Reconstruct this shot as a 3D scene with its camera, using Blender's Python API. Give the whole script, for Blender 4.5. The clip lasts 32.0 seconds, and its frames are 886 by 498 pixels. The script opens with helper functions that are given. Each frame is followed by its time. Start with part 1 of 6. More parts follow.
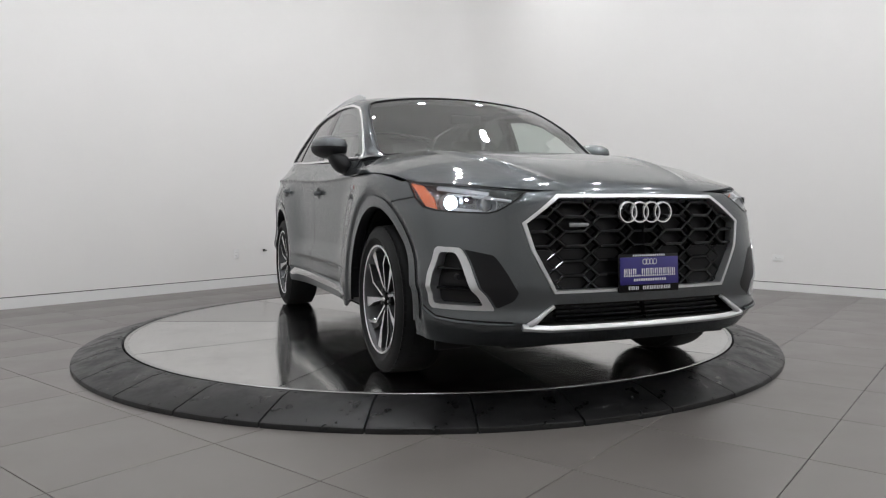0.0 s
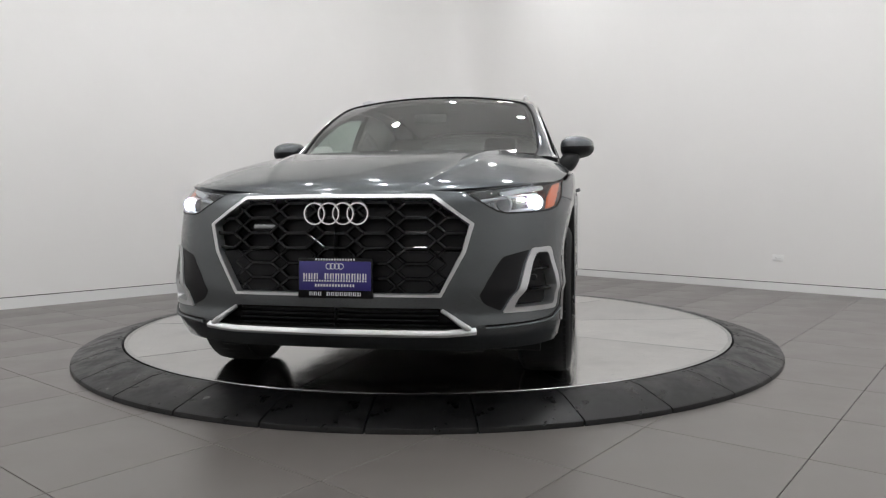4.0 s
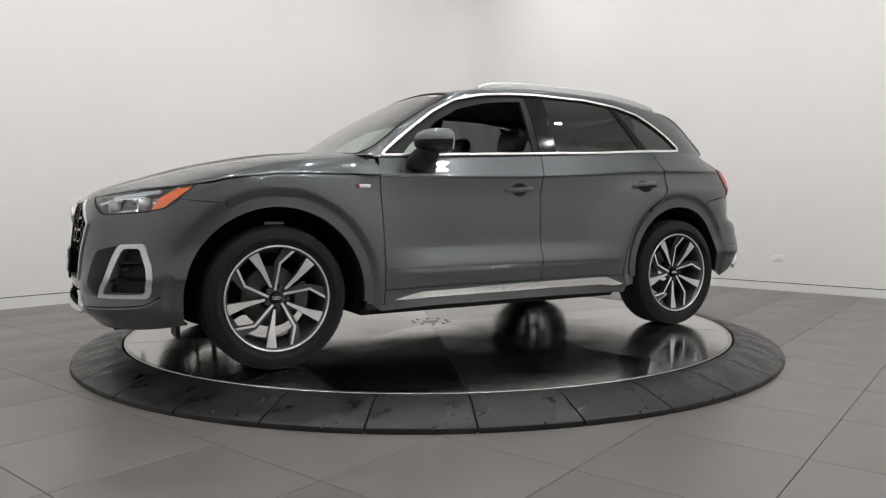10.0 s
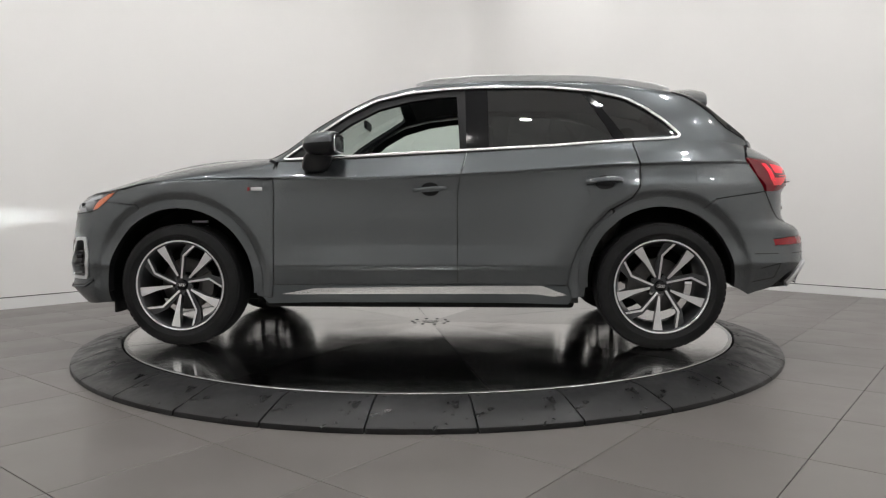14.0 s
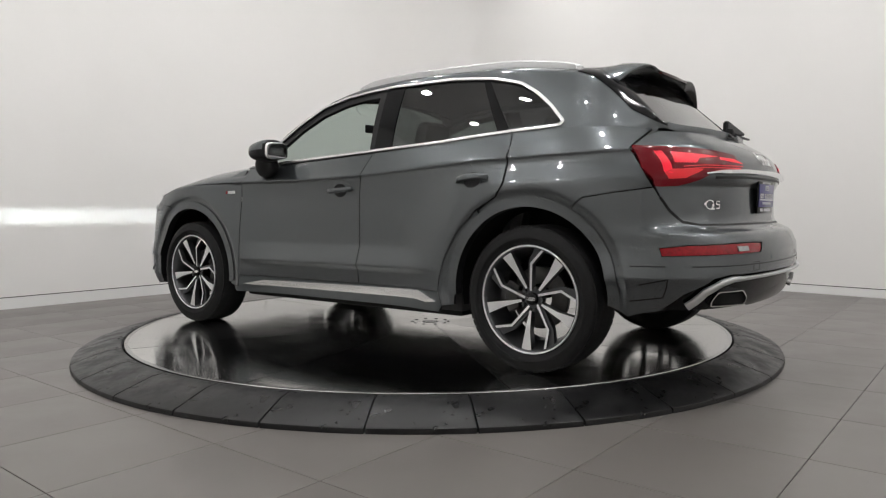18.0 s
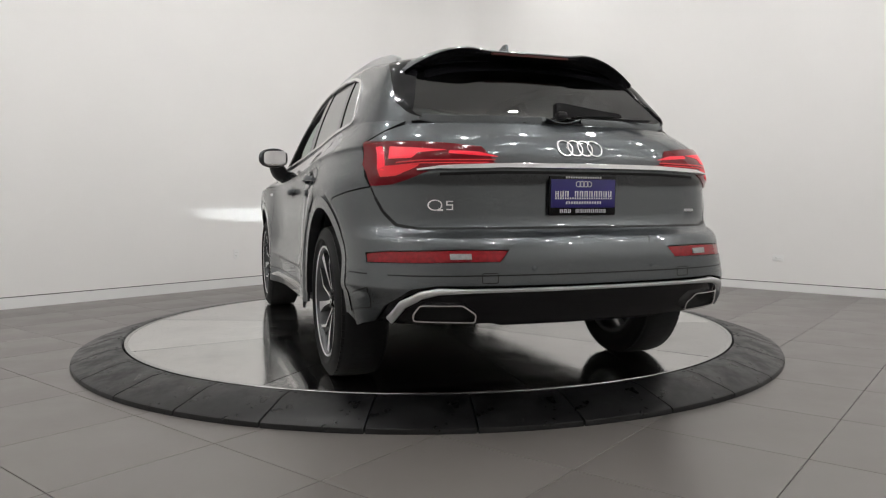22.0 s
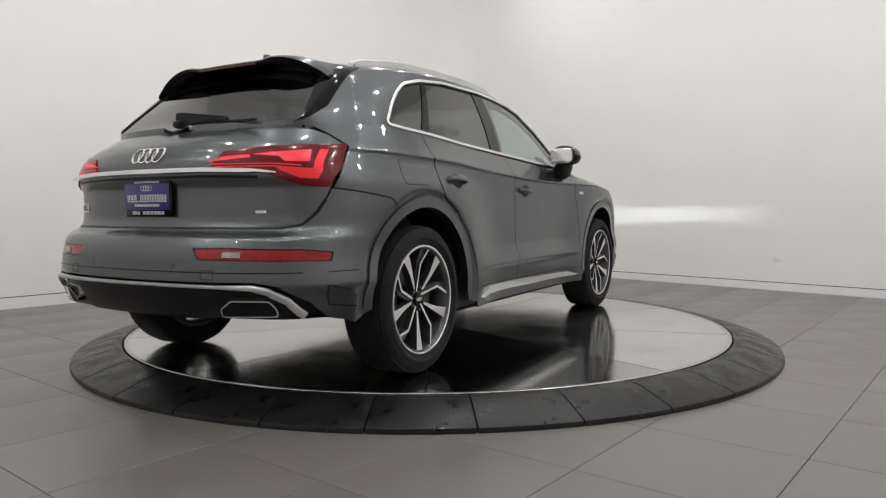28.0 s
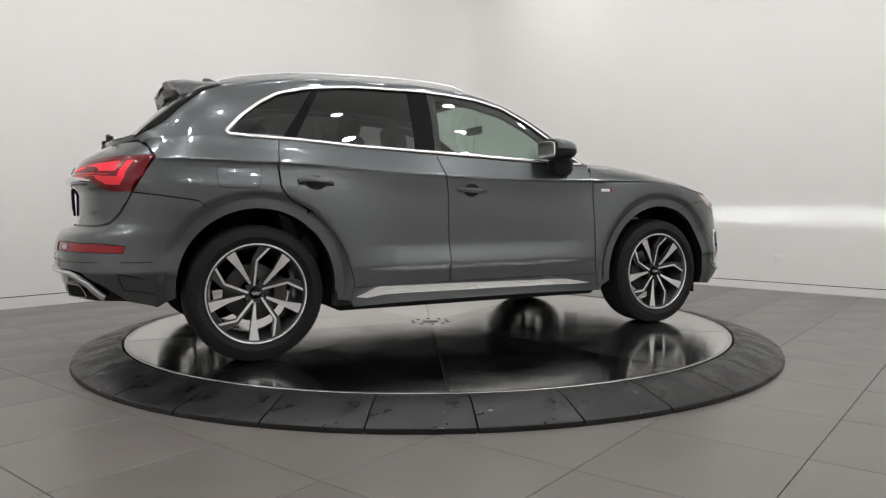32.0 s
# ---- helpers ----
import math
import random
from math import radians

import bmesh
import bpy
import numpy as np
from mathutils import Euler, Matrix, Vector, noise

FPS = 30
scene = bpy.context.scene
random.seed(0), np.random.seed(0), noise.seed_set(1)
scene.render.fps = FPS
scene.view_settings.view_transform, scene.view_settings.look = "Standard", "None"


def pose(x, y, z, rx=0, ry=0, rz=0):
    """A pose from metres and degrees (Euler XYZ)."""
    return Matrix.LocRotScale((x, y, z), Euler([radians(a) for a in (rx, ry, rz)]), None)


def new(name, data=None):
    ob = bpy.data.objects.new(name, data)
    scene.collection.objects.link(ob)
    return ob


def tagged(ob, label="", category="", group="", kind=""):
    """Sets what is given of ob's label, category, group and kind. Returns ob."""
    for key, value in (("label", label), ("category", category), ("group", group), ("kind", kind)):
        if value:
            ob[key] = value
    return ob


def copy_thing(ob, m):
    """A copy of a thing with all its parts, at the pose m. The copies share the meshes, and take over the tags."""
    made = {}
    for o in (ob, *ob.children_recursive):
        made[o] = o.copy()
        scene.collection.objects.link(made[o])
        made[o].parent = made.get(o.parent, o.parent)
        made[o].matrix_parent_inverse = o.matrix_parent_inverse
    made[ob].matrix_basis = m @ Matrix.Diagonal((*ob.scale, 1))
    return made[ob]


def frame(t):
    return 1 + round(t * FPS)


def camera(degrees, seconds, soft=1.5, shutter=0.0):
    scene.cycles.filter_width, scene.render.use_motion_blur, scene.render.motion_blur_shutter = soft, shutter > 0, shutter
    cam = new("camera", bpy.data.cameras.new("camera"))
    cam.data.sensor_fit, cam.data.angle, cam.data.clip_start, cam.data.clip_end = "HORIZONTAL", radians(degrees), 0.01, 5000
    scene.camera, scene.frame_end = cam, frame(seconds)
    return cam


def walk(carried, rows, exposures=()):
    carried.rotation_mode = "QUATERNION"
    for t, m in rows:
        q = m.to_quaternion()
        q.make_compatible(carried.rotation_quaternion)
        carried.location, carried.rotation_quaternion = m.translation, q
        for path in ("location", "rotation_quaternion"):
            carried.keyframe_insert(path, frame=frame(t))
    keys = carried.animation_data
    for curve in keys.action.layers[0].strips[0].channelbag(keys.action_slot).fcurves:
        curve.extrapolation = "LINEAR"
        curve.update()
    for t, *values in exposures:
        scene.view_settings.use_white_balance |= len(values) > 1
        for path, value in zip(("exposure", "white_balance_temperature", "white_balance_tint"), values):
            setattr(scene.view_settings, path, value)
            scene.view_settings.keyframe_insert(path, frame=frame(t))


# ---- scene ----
# ---- camera ----
DISC_TOP = 0.09          # the turntable's steel top above the floor
EYE = (0.0, -5.098, 0.804 + DISC_TOP)
cam = camera(64.3, 32.0, soft=1.2)
CAM_POSE = Matrix.Translation(EYE) @ Euler((0, 0, radians(-1.067))).to_matrix().to_4x4() \
    @ Euler((radians(90 - 3.114), 0, 0)).to_matrix().to_4x4() @ pose(0, 0, 0, 0, 0, -0.268)
walk(cam, [(0.0, CAM_POSE), (32.0, CAM_POSE)], exposures=[(0.0, 0.02, 6130, 10), (1.0, -0.03, 6120, 10), (2.0, -0.06, 6120, 10), (3.0, -0.04, 6150, 10), (4.5, 0.03, 6220, 10), (7.0, 0.05, 6320, 10), (14.0, 0.03, 6350, 10), (30.0, 0.0, 6380, 10), (32.0, 0.0, 6370, 10)])

TURN_RATE, TURN_START = -8.2942, -68.945     # degrees a second, degrees at the start
CAR_OFF = (-0.0024, 0.0992)                   # the car's middle on the turntable

# ---- light ----
world = bpy.data.worlds.new("world")
scene.world = world
world.use_nodes = True
world.node_tree.nodes["Background"].inputs[0].default_value = (0.9, 0.95, 1.0, 1)
world.node_tree.nodes["Background"].inputs[1].default_value = 0.05
LAMP_STRENGTH = 240.0


# ---- materials ----
def material(name, color, rough=0.5, metal=0.0, vary=0.0, scale=8.0, bump=0.0, bump_scale=60.0, coat=0.0, emit=None, power=0.0,
             spec=0.5, per_object=0.0, rough_vary=0.0, flakes=0.0):
    m = bpy.data.materials.new(name)
    m.use_nodes = True
    nt = m.node_tree
    b = nt.nodes["Principled BSDF"]
    b.inputs["Base Color"].default_value = (*color, 1)
    b.inputs["Roughness"].default_value = rough
    b.inputs["Metallic"].default_value = metal
    b.inputs["Specular IOR Level"].default_value = spec
    b.inputs["Coat Weight"].default_value = coat
    b.inputs["Coat Roughness"].default_value = 0.03
    if emit:
        b.inputs["Emission Color"].default_value = (*emit, 1)
        b.inputs["Emission Strength"].default_value = power
    tc = nt.nodes.new("ShaderNodeTexCoord")
    if vary or per_object or rough_vary:
        n1 = nt.nodes.new("ShaderNodeTexNoise")
        n1.inputs["Scale"].default_value = scale
        n1.inputs["Detail"].default_value = 8
        n1.inputs["Roughness"].default_value = 0.65
        nt.links.new(tc.outputs["Object"], n1.inputs["Vector"])
        mr = nt.nodes.new("ShaderNodeMapRange")
        mr.inputs["From Min"].default_value, mr.inputs["From Max"].default_value = 0.3, 0.7
        mr.inputs["To Min"].default_value, mr.inputs["To Max"].default_value = 1 - vary, 1 + vary
        nt.links.new(n1.outputs["Fac"], mr.inputs["Value"])
        out = mr.outputs[0]
        if per_object:
            oi = nt.nodes.new("ShaderNodeObjectInfo")
            m2 = nt.nodes.new("ShaderNodeMapRange")
            m2.inputs["To Min"].default_value, m2.inputs["To Max"].default_value = 1 - per_object, 1 + per_object
            nt.links.new(oi.outputs["Random"], m2.inputs["Value"])
            mm = nt.nodes.new("ShaderNodeMath")
            mm.operation = "MULTIPLY"
            nt.links.new(out, mm.inputs[0])
            nt.links.new(m2.outputs[0], mm.inputs[1])
            out = mm.outputs[0]
        mx = nt.nodes.new("ShaderNodeVectorMath")
        mx.operation = "SCALE"
        mx.inputs[0].default_value = color
        nt.links.new(out, mx.inputs["Scale"])
        nt.links.new(mx.outputs[0], b.inputs["Base Color"])
        if rough_vary:
            m3 = nt.nodes.new("ShaderNodeMapRange")
            m3.inputs["From Min"].default_value, m3.inputs["From Max"].default_value = 0.3, 0.7
            m3.inputs["To Min"].default_value, m3.inputs["To Max"].default_value = max(rough - rough_vary, 0.02), rough + rough_vary
            nt.links.new(n1.outputs["Fac"], m3.inputs["Value"])
            nt.links.new(m3.outputs[0], b.inputs["Roughness"])
    if bump:
        n2 = nt.nodes.new("ShaderNodeTexNoise")
        n2.inputs["Scale"].default_value = bump_scale
        n2.inputs["Detail"].default_value = 4
        nt.links.new(tc.outputs["Object"], n2.inputs["Vector"])
        bp = nt.nodes.new("ShaderNodeBump")
        bp.inputs["Strength"].default_value = bump
        bp.inputs["Distance"].default_value = 0.004
        nt.links.new(n2.outputs["Fac"], bp.inputs["Height"])
        nt.links.new(bp.outputs[0], b.inputs["Normal"])
    if flakes:
        v = nt.nodes.new("ShaderNodeTexVoronoi")
        v.inputs["Scale"].default_value = 900
        nt.links.new(tc.outputs["Object"], v.inputs["Vector"])
        m4 = nt.nodes.new("ShaderNodeMapRange")
        m4.inputs["To Min"].default_value, m4.inputs["To Max"].default_value = rough - flakes, rough + flakes
        nt.links.new(v.outputs["Color"], m4.inputs["Value"])
        nt.links.new(m4.outputs[0], b.inputs["Roughness"])
    return m


def glass_material(name, tint, rough=0.0, clear=0.9, base=0.09):
    """A thin pane: a tinted see-through layer under a gloss that grows at the edge."""
    m = bpy.data.materials.new(name)
    m.use_nodes = True
    nt = m.node_tree
    nt.nodes.clear()
    out = nt.nodes.new("ShaderNodeOutputMaterial")
    mix = nt.nodes.new("ShaderNodeMixShader")
    lw = nt.nodes.new("ShaderNodeLayerWeight")
    lw.inputs["Blend"].default_value = 0.5
    pw = nt.nodes.new("ShaderNodeMath")
    pw.operation = "POWER"
    pw.inputs[1].default_value = 4.0
    nt.links.new(lw.outputs["Facing"], pw.inputs[0])
    fr = nt.nodes.new("ShaderNodeMath")
    fr.operation = "MULTIPLY_ADD"
    fr.inputs[1].default_value, fr.inputs[2].default_value = 0.94 - base, base
    nt.links.new(pw.outputs[0], fr.inputs[0])
    tr = nt.nodes.new("ShaderNodeBsdfTransparent")
    tr.inputs[0].default_value = (*tint, 1)
    gl = nt.nodes.new("ShaderNodeBsdfGlossy")
    gl.inputs["Roughness"].default_value = rough
    gl.inputs[0].default_value = (clear, clear, clear, 1)
    nt.links.new(fr.outputs[0], mix.inputs[0])
    nt.links.new(tr.outputs[0], mix.inputs[1])
    nt.links.new(gl.outputs[0], mix.inputs[2])
    nt.links.new(mix.outputs[0], out.inputs[0])
    return m


def brushed_material(name, color, rough, aniso):
    m = material(name, color, rough, 1.0, vary=0.18, scale=3.0, rough_vary=0.06, per_object=0.30)
    nt = m.node_tree
    b = nt.nodes["Principled BSDF"]
    b.inputs["Anisotropic"].default_value = aniso
    tg = nt.nodes.new("ShaderNodeTangent")
    tg.direction_type, tg.uv_map = "UV_MAP", "UVMap"
    nt.links.new(tg.outputs[0], b.inputs["Tangent"])
    oi = nt.nodes.new("ShaderNodeObjectInfo")
    mr = nt.nodes.new("ShaderNodeMapRange")
    mr.inputs["To Min"].default_value, mr.inputs["To Max"].default_value = 0.21, 0.29
    nt.links.new(oi.outputs["Random"], mr.inputs["Value"])
    nt.links.new(mr.outputs[0], b.inputs["Anisotropic Rotation"])
    return m


PAINT = material("grey_metallic_paint", (0.093, 0.102, 0.108), 0.30, 0.85, coat=1.0, flakes=0.06)
PAINT_LOW = material("grey_flare_paint", (0.088, 0.099, 0.105), 0.34, 0.8, coat=0.9, flakes=0.07)
for _m in (PAINT, PAINT_LOW):
    _b = _m.node_tree.nodes["Principled BSDF"]
    _b.inputs["Specular Tint"].default_value = (0.35, 0.36, 0.37, 1)
    _b.inputs["Coat IOR"].default_value = 1.5
BLACK_GLOSS = material("gloss_black", (0.005, 0.005, 0.006), 0.09, spec=0.25)
BLACK = material("matte_black_plastic", (0.010, 0.010, 0.011), 0.45, spec=0.22, bump=0.15, bump_scale=400)
DARK = material("dark_underbody", (0.010, 0.010, 0.010), 0.8, vary=0.3, spec=0.15)
RUBBER = material("tyre_rubber", (0.009, 0.009, 0.0095), 0.7, spec=0.25, vary=0.25, scale=12, bump=0.12, bump_scale=120)
CHROME = material("bright_chrome", (0.82, 0.82, 0.83), 0.12, 1.0)
SATIN = material("satin_aluminium", (0.62, 0.63, 0.64), 0.30, 0.9)
MACHINED = material("machined_alloy", (0.80, 0.80, 0.81), 0.30, 0.85, vary=0.04, scale=30)
RIM_DARK = material("graphite_alloy", (0.07, 0.072, 0.076), 0.33, 0.6, coat=0.5)
IRON = material("brake_iron", (0.09, 0.087, 0.085), 0.45, 0.8, vary=0.2, scale=20)
GLASS_FRONT = glass_material("clear_green_glass", (0.70, 0.82, 0.76), base=0.12)
GLASS_SCREEN = glass_material("windscreen_glass", (0.66, 0.76, 0.71), base=0.24)
GLASS_DARK = glass_material("privacy_glass", (0.13, 0.14, 0.14))
GLASS_LAMP = glass_material("lamp_lens", (0.86, 0.88, 0.9))
WALL = material("white_wall_paint", (0.80, 0.79, 0.775), 0.6, vary=0.015, scale=0.7, bump=0.05, bump_scale=150)
BASE = material("white_baseboard_paint", (0.78, 0.78, 0.77), 0.4, vary=0.02, scale=4)
CEIL = material("white_ceiling_paint", (0.74, 0.74, 0.73), 0.8, vary=0.05, scale=1)
TILE = material("grey_porcelain_tile", (0.145, 0.133, 0.125), 0.34, vary=0.07, scale=1.3, per_object=0.025, rough_vary=0.08, bump=0.03, bump_scale=300)
GROUT = material("dark_grout", (0.100, 0.092, 0.085), 0.8)
RING = material("black_rubber_ramp", (0.010, 0.010, 0.0105), 0.36, spec=0.30, vary=0.6, scale=6, per_object=0.2, rough_vary=0.2, bump=0.05, bump_scale=200)
STEEL = brushed_material("brushed_steel", (0.60, 0.595, 0.58), 0.125, 0.72)
STEEL_EDGE = material("steel_rim", (0.55, 0.55, 0.54), 0.25, 1.0)
LAMP = material("downlight_glow", (1, 1, 1), 0.5, emit=(1.0, 0.975, 0.945), power=LAMP_STRENGTH)


# ---- mesh helpers ----
def mesh_of(name, verts, faces, mat, smooth=True, normals=None):
    me = bpy.data.meshes.new(name)
    me.from_pydata([tuple(map(float, v)) for v in verts], [], [tuple(map(int, f)) for f in faces])
    for m in mat if isinstance(mat, (list, tuple)) else [mat]:
        me.materials.append(m)
    me.shade_smooth() if smooth else me.shade_flat()
    if normals is not None:
        me.normals_split_custom_set_from_vertices([tuple(map(float, n)) for n in normals])
    return me


def link(name, me, parent=None, label=""):
    ob = new(name, me)
    if parent is not None:
        ob.parent = parent
    if label:
        ob["label"] = label
    return ob


def part(name, bm, mat, parent, label="", smooth=True, angle=35):
    me = bpy.data.meshes.new(name)
    bmesh.ops.recalc_face_normals(bm, faces=bm.faces)
    bm.to_mesh(me)
    bm.free()
    for m in mat if isinstance(mat, (list, tuple)) else [mat]:
        me.materials.append(m)
    if smooth:
        me.shade_smooth()
        me.set_sharp_from_angle(angle=radians(angle))
    return link(name, me, parent, label)


def box(bm, lo, hi, bevel=0.0, m=None, segs=2):
    c = [(a + b) / 2 for a, b in zip(lo, hi)]
    s = [abs(b - a) for a, b in zip(lo, hi)]
    mat = Matrix.Translation(c) @ Matrix.Diagonal((*s, 1))
    if m is not None:
        mat = m @ mat
    r = bmesh.ops.create_cube(bm, size=1, matrix=mat)
    if bevel:
        es = list({e for v in r["verts"] for e in v.link_edges})
        bmesh.ops.bevel(bm, geom=es, offset=bevel, segments=segs, affect="EDGES", profile=0.5)
    return bm


def cyl(bm, r, depth, m, segs=32, r2=None):
    bmesh.ops.create_cone(bm, cap_ends=True, segments=segs, radius1=r, radius2=r if r2 is None else r2, depth=depth, matrix=m)
    return bm


def lathe(profile, segs, axis="y", closed=False):
    """Turns a profile of (radius, along) round an axis; returns verts and faces."""
    vs, fs, n = [], [], len(profile)
    for i in range(segs):
        a = 2 * math.pi * i / segs
        for r, h in profile:
            vs.append((r * math.cos(a), h, r * math.sin(a)) if axis == "y" else (r * math.cos(a), r * math.sin(a), h))
    for i in range(segs):
        j = (i + 1) % segs
        for k in range(n if closed else n - 1):
            l = (k + 1) % n
            fs.append((i * n + k, i * n + l, j * n + l, j * n + k))
    return vs, fs


def curve_fn(pts):
    """A monotone cubic through (t, value) pairs, for arrays."""
    p = np.array(sorted(pts), float)
    t, v = p[:, 0], p[:, 1]
    h, d = np.diff(t), np.diff(v) / np.diff(t)
    m = np.zeros(len(t))
    m[0], m[-1] = d[0], d[-1]
    for i in range(1, len(t) - 1):
        if d[i - 1] * d[i] > 0:
            w1, w2 = 2 * h[i] + h[i - 1], h[i] + 2 * h[i - 1]
            m[i] = (w1 + w2) / (w1 / d[i - 1] + w2 / d[i])

    def f(x):
        x = np.clip(np.asarray(x, float), t[0], t[-1])
        i = np.clip(np.searchsorted(t, x) - 1, 0, len(h) - 1)
        s = (x - t[i]) / h[i]
        return ((2 * s**3 - 3 * s**2 + 1) * v[i] + (s**3 - 2 * s**2 + s) * h[i] * m[i] + (-2 * s**3 + 3 * s**2) * v[i + 1] + (s**3 - s**2) * h[i] * m[i + 1])
    return f


def dense(poly, step, closed=True):
    p = np.array(poly, float)
    q = np.vstack([p, p[:1]]) if closed else p
    out = []
    for a, b in zip(q[:-1], q[1:]):
        n = max(1, int(np.ceil(np.linalg.norm(b - a) / step)))
        out += [a + (b - a) * i / n for i in range(n)]
    if not closed:
        out.append(q[-1])
    return np.array(out)


def rounded(poly, r, n=5):
    """A closed outline with its corners rounded off."""
    p = [np.array(a, float) for a in poly]
    rs = r if isinstance(r, (list, tuple)) else [r] * len(p)
    out = []
    for i, b in enumerate(p):
        a, c = p[i - 1], p[(i + 1) % len(p)]
        la, lc = np.linalg.norm(a - b), np.linalg.norm(c - b)
        k = min(rs[i], la * 0.48, lc * 0.48)
        s, e = b + (a - b) * k / la, b + (c - b) * k / lc
        for j in range(n + 1):
            t = j / n
            out.append((1 - t) ** 2 * s + 2 * t * (1 - t) * b + t * t * e)
    return np.array(out)


def inset(poly, d):
    """A closed outline moved inwards by d."""
    p = np.array(poly, float)
    area = 0.5 * np.sum(p[:, 0] * np.roll(p[:, 1], -1) - np.roll(p[:, 0], -1) * p[:, 1])
    e = np.roll(p, -1, 0) - p
    e /= np.linalg.norm(e, axis=1, keepdims=True) + 1e-12
    n = np.stack([-e[:, 1], e[:, 0]], 1) * np.sign(area)
    b = n + np.roll(n, 1, 0)
    b /= np.maximum((b * n).sum(1, keepdims=True), 0.35)
    return p + b * d


def inside(pts, poly):
    p, q = np.array(poly, float), np.roll(np.array(poly, float), -1, 0)
    x, y = pts[:, 0][:, None], pts[:, 1][:, None]
    cross = (p[:, 1] > y) != (q[:, 1] > y)
    with np.errstate(divide="ignore", invalid="ignore"):
        at = p[:, 0] + (y - p[:, 1]) / (q[:, 1] - p[:, 1]) * (q[:, 0] - p[:, 0])
    return (cross & (x < at)).sum(1) % 2 == 1


from mathutils.geometry import delaunay_2d_cdt


def normals_of(P, uv):
    e = 0.004
    a, b = P(uv + [e, 0]) - P(uv - [e, 0]), P(uv + [0, e]) - P(uv - [0, e])
    n = np.cross(a, b)
    return n / (np.linalg.norm(n, axis=1, keepdims=True) + 1e-12)


def sheet(name, P, outer, holes=(), step=0.03, mat=None, parent=None, label="", out=1.0, lift=0.0, lip=0.014, gap=0.0, mirror=False, edge_step=None, both=False, lines=()):
    """A panel: an outline with holes in the flat plan of the surface P, meshed, laid on P, lifted by lift along the outward
    normal and given a lip turned inwards. out: +1 or -1, the side of P's own normal that faces outwards."""
    es = edge_step or step * 0.8
    outer = dense(inset(outer, gap) if gap else outer, es)
    holes = [dense(inset(h, -gap) if gap else h, es) for h in holes]
    lo, hi = outer.min(0), outer.max(0)
    gx, gy = np.meshgrid(np.arange(lo[0], hi[0], step), np.arange(lo[1], hi[1], step))
    g = np.stack([gx.ravel(), gy.ravel()], 1) + [step * 0.5, step * 0.5]
    g = g[inside(g, outer)]
    for h in holes:
        if len(g):
            g = g[~inside(g, h)]
    rim = np.vstack([outer, *holes])
    if len(g):
        keep = np.ones(len(g), bool)
        for i in range(0, len(g), 2000):
            d = np.abs(g[i:i + 2000, None, :] - rim[None]).max(2).min(1)
            keep[i:i + 2000] = d > step * 0.45
        g = g[keep]
    lines = [l[inside(l, outer)] for l in lines]
    lines = [l for l in lines if len(l) > 1]
    if lines and len(g):
        far = np.ones(len(g), bool)
        for l in lines:
            for i in range(0, len(g), 2000):
                far[i:i + 2000] &= np.abs(g[i:i + 2000, None, :] - l[None]).max(2).min(1) > step * 0.4
        g = np.vstack([g[far], *lines])
    edges, k = [], 0
    for loop in [outer, *holes]:
        n = len(loop)
        edges += [(k + i, k + (i + 1) % n) for i in range(n)]
        k += n
    pts = np.vstack([rim, g]) if len(g) else rim
    v2, _, f2, *_ = delaunay_2d_cdt([Vector(p) for p in pts], edges, [], 0, 1e-6)
    v2 = np.array([tuple(v) for v in v2])
    f2 = np.array(f2)
    cen = v2[f2].mean(1)
    ok = inside(cen, outer)
    for h in holes:
        ok &= ~inside(cen, h)
    f2 = f2[ok]
    used = np.unique(f2)
    remap = -np.ones(len(v2), int)
    remap[used] = np.arange(len(used))
    v2, f2 = v2[used], remap[f2]
    nor = normals_of(P, v2) * out
    xyz = P(v2) + nor * lift
    tri = np.cross(xyz[f2[:, 1]] - xyz[f2[:, 0]], xyz[f2[:, 2]] - xyz[f2[:, 0]])
    flip = (tri * nor[f2[:, 0]]).sum(1) < 0
    f2[flip] = f2[flip][:, ::-1]
    faces = f2.tolist()
    skin = len(faces)
    if lip:
        count = {}
        for f in faces:
            for a, b in ((f[0], f[1]), (f[1], f[2]), (f[2], f[0])):
                count[(a, b)] = count.get((a, b), 0) + 1
        bound = [(a, b) for (a, b) in count if (b, a) not in count]
        vids = sorted({i for e in bound for i in e})
        top = {v: len(xyz) + i for i, v in enumerate(vids)}
        low = {v: len(xyz) + len(vids) + i for i, v in enumerate(vids)}
        xyz = np.vstack([xyz, xyz[vids], xyz[vids] - nor[vids] * lip])
        nor = np.vstack([nor, np.zeros((2 * len(vids), 3))])
        faces += [(b_, a_, c_, d_) for a_, b_, c_, d_ in ((top[a], top[b], low[a], low[b]) for a, b in bound)]
    if both:
        k = len(xyz)
        faces = [tuple(f) for f in faces] + [tuple(k + i for i in reversed(f)) for f in faces]
        xyz, nor = np.vstack([xyz, xyz * [1, -1, 1]]), np.vstack([nor, nor * [1, -1, 1]])
    if mirror:
        xyz, nor = xyz * [1, -1, 1], nor * [1, -1, 1]
        faces = [tuple(reversed(f)) for f in faces]
    me = mesh_of(name, xyz, faces, mat, True, nor)
    if mat in (PAINT, PAINT_LOW) and lip > 0:
        # the folded edge is coloured black so the gaps between panels look shaded
        me.materials.append(BLACK)
        half = len(faces) // 2 if both else len(faces)
        me.polygons.foreach_set("material_index", [1 if i % half >= skin else 0 for i in range(len(faces))])
    return link(name, me, parent, label)


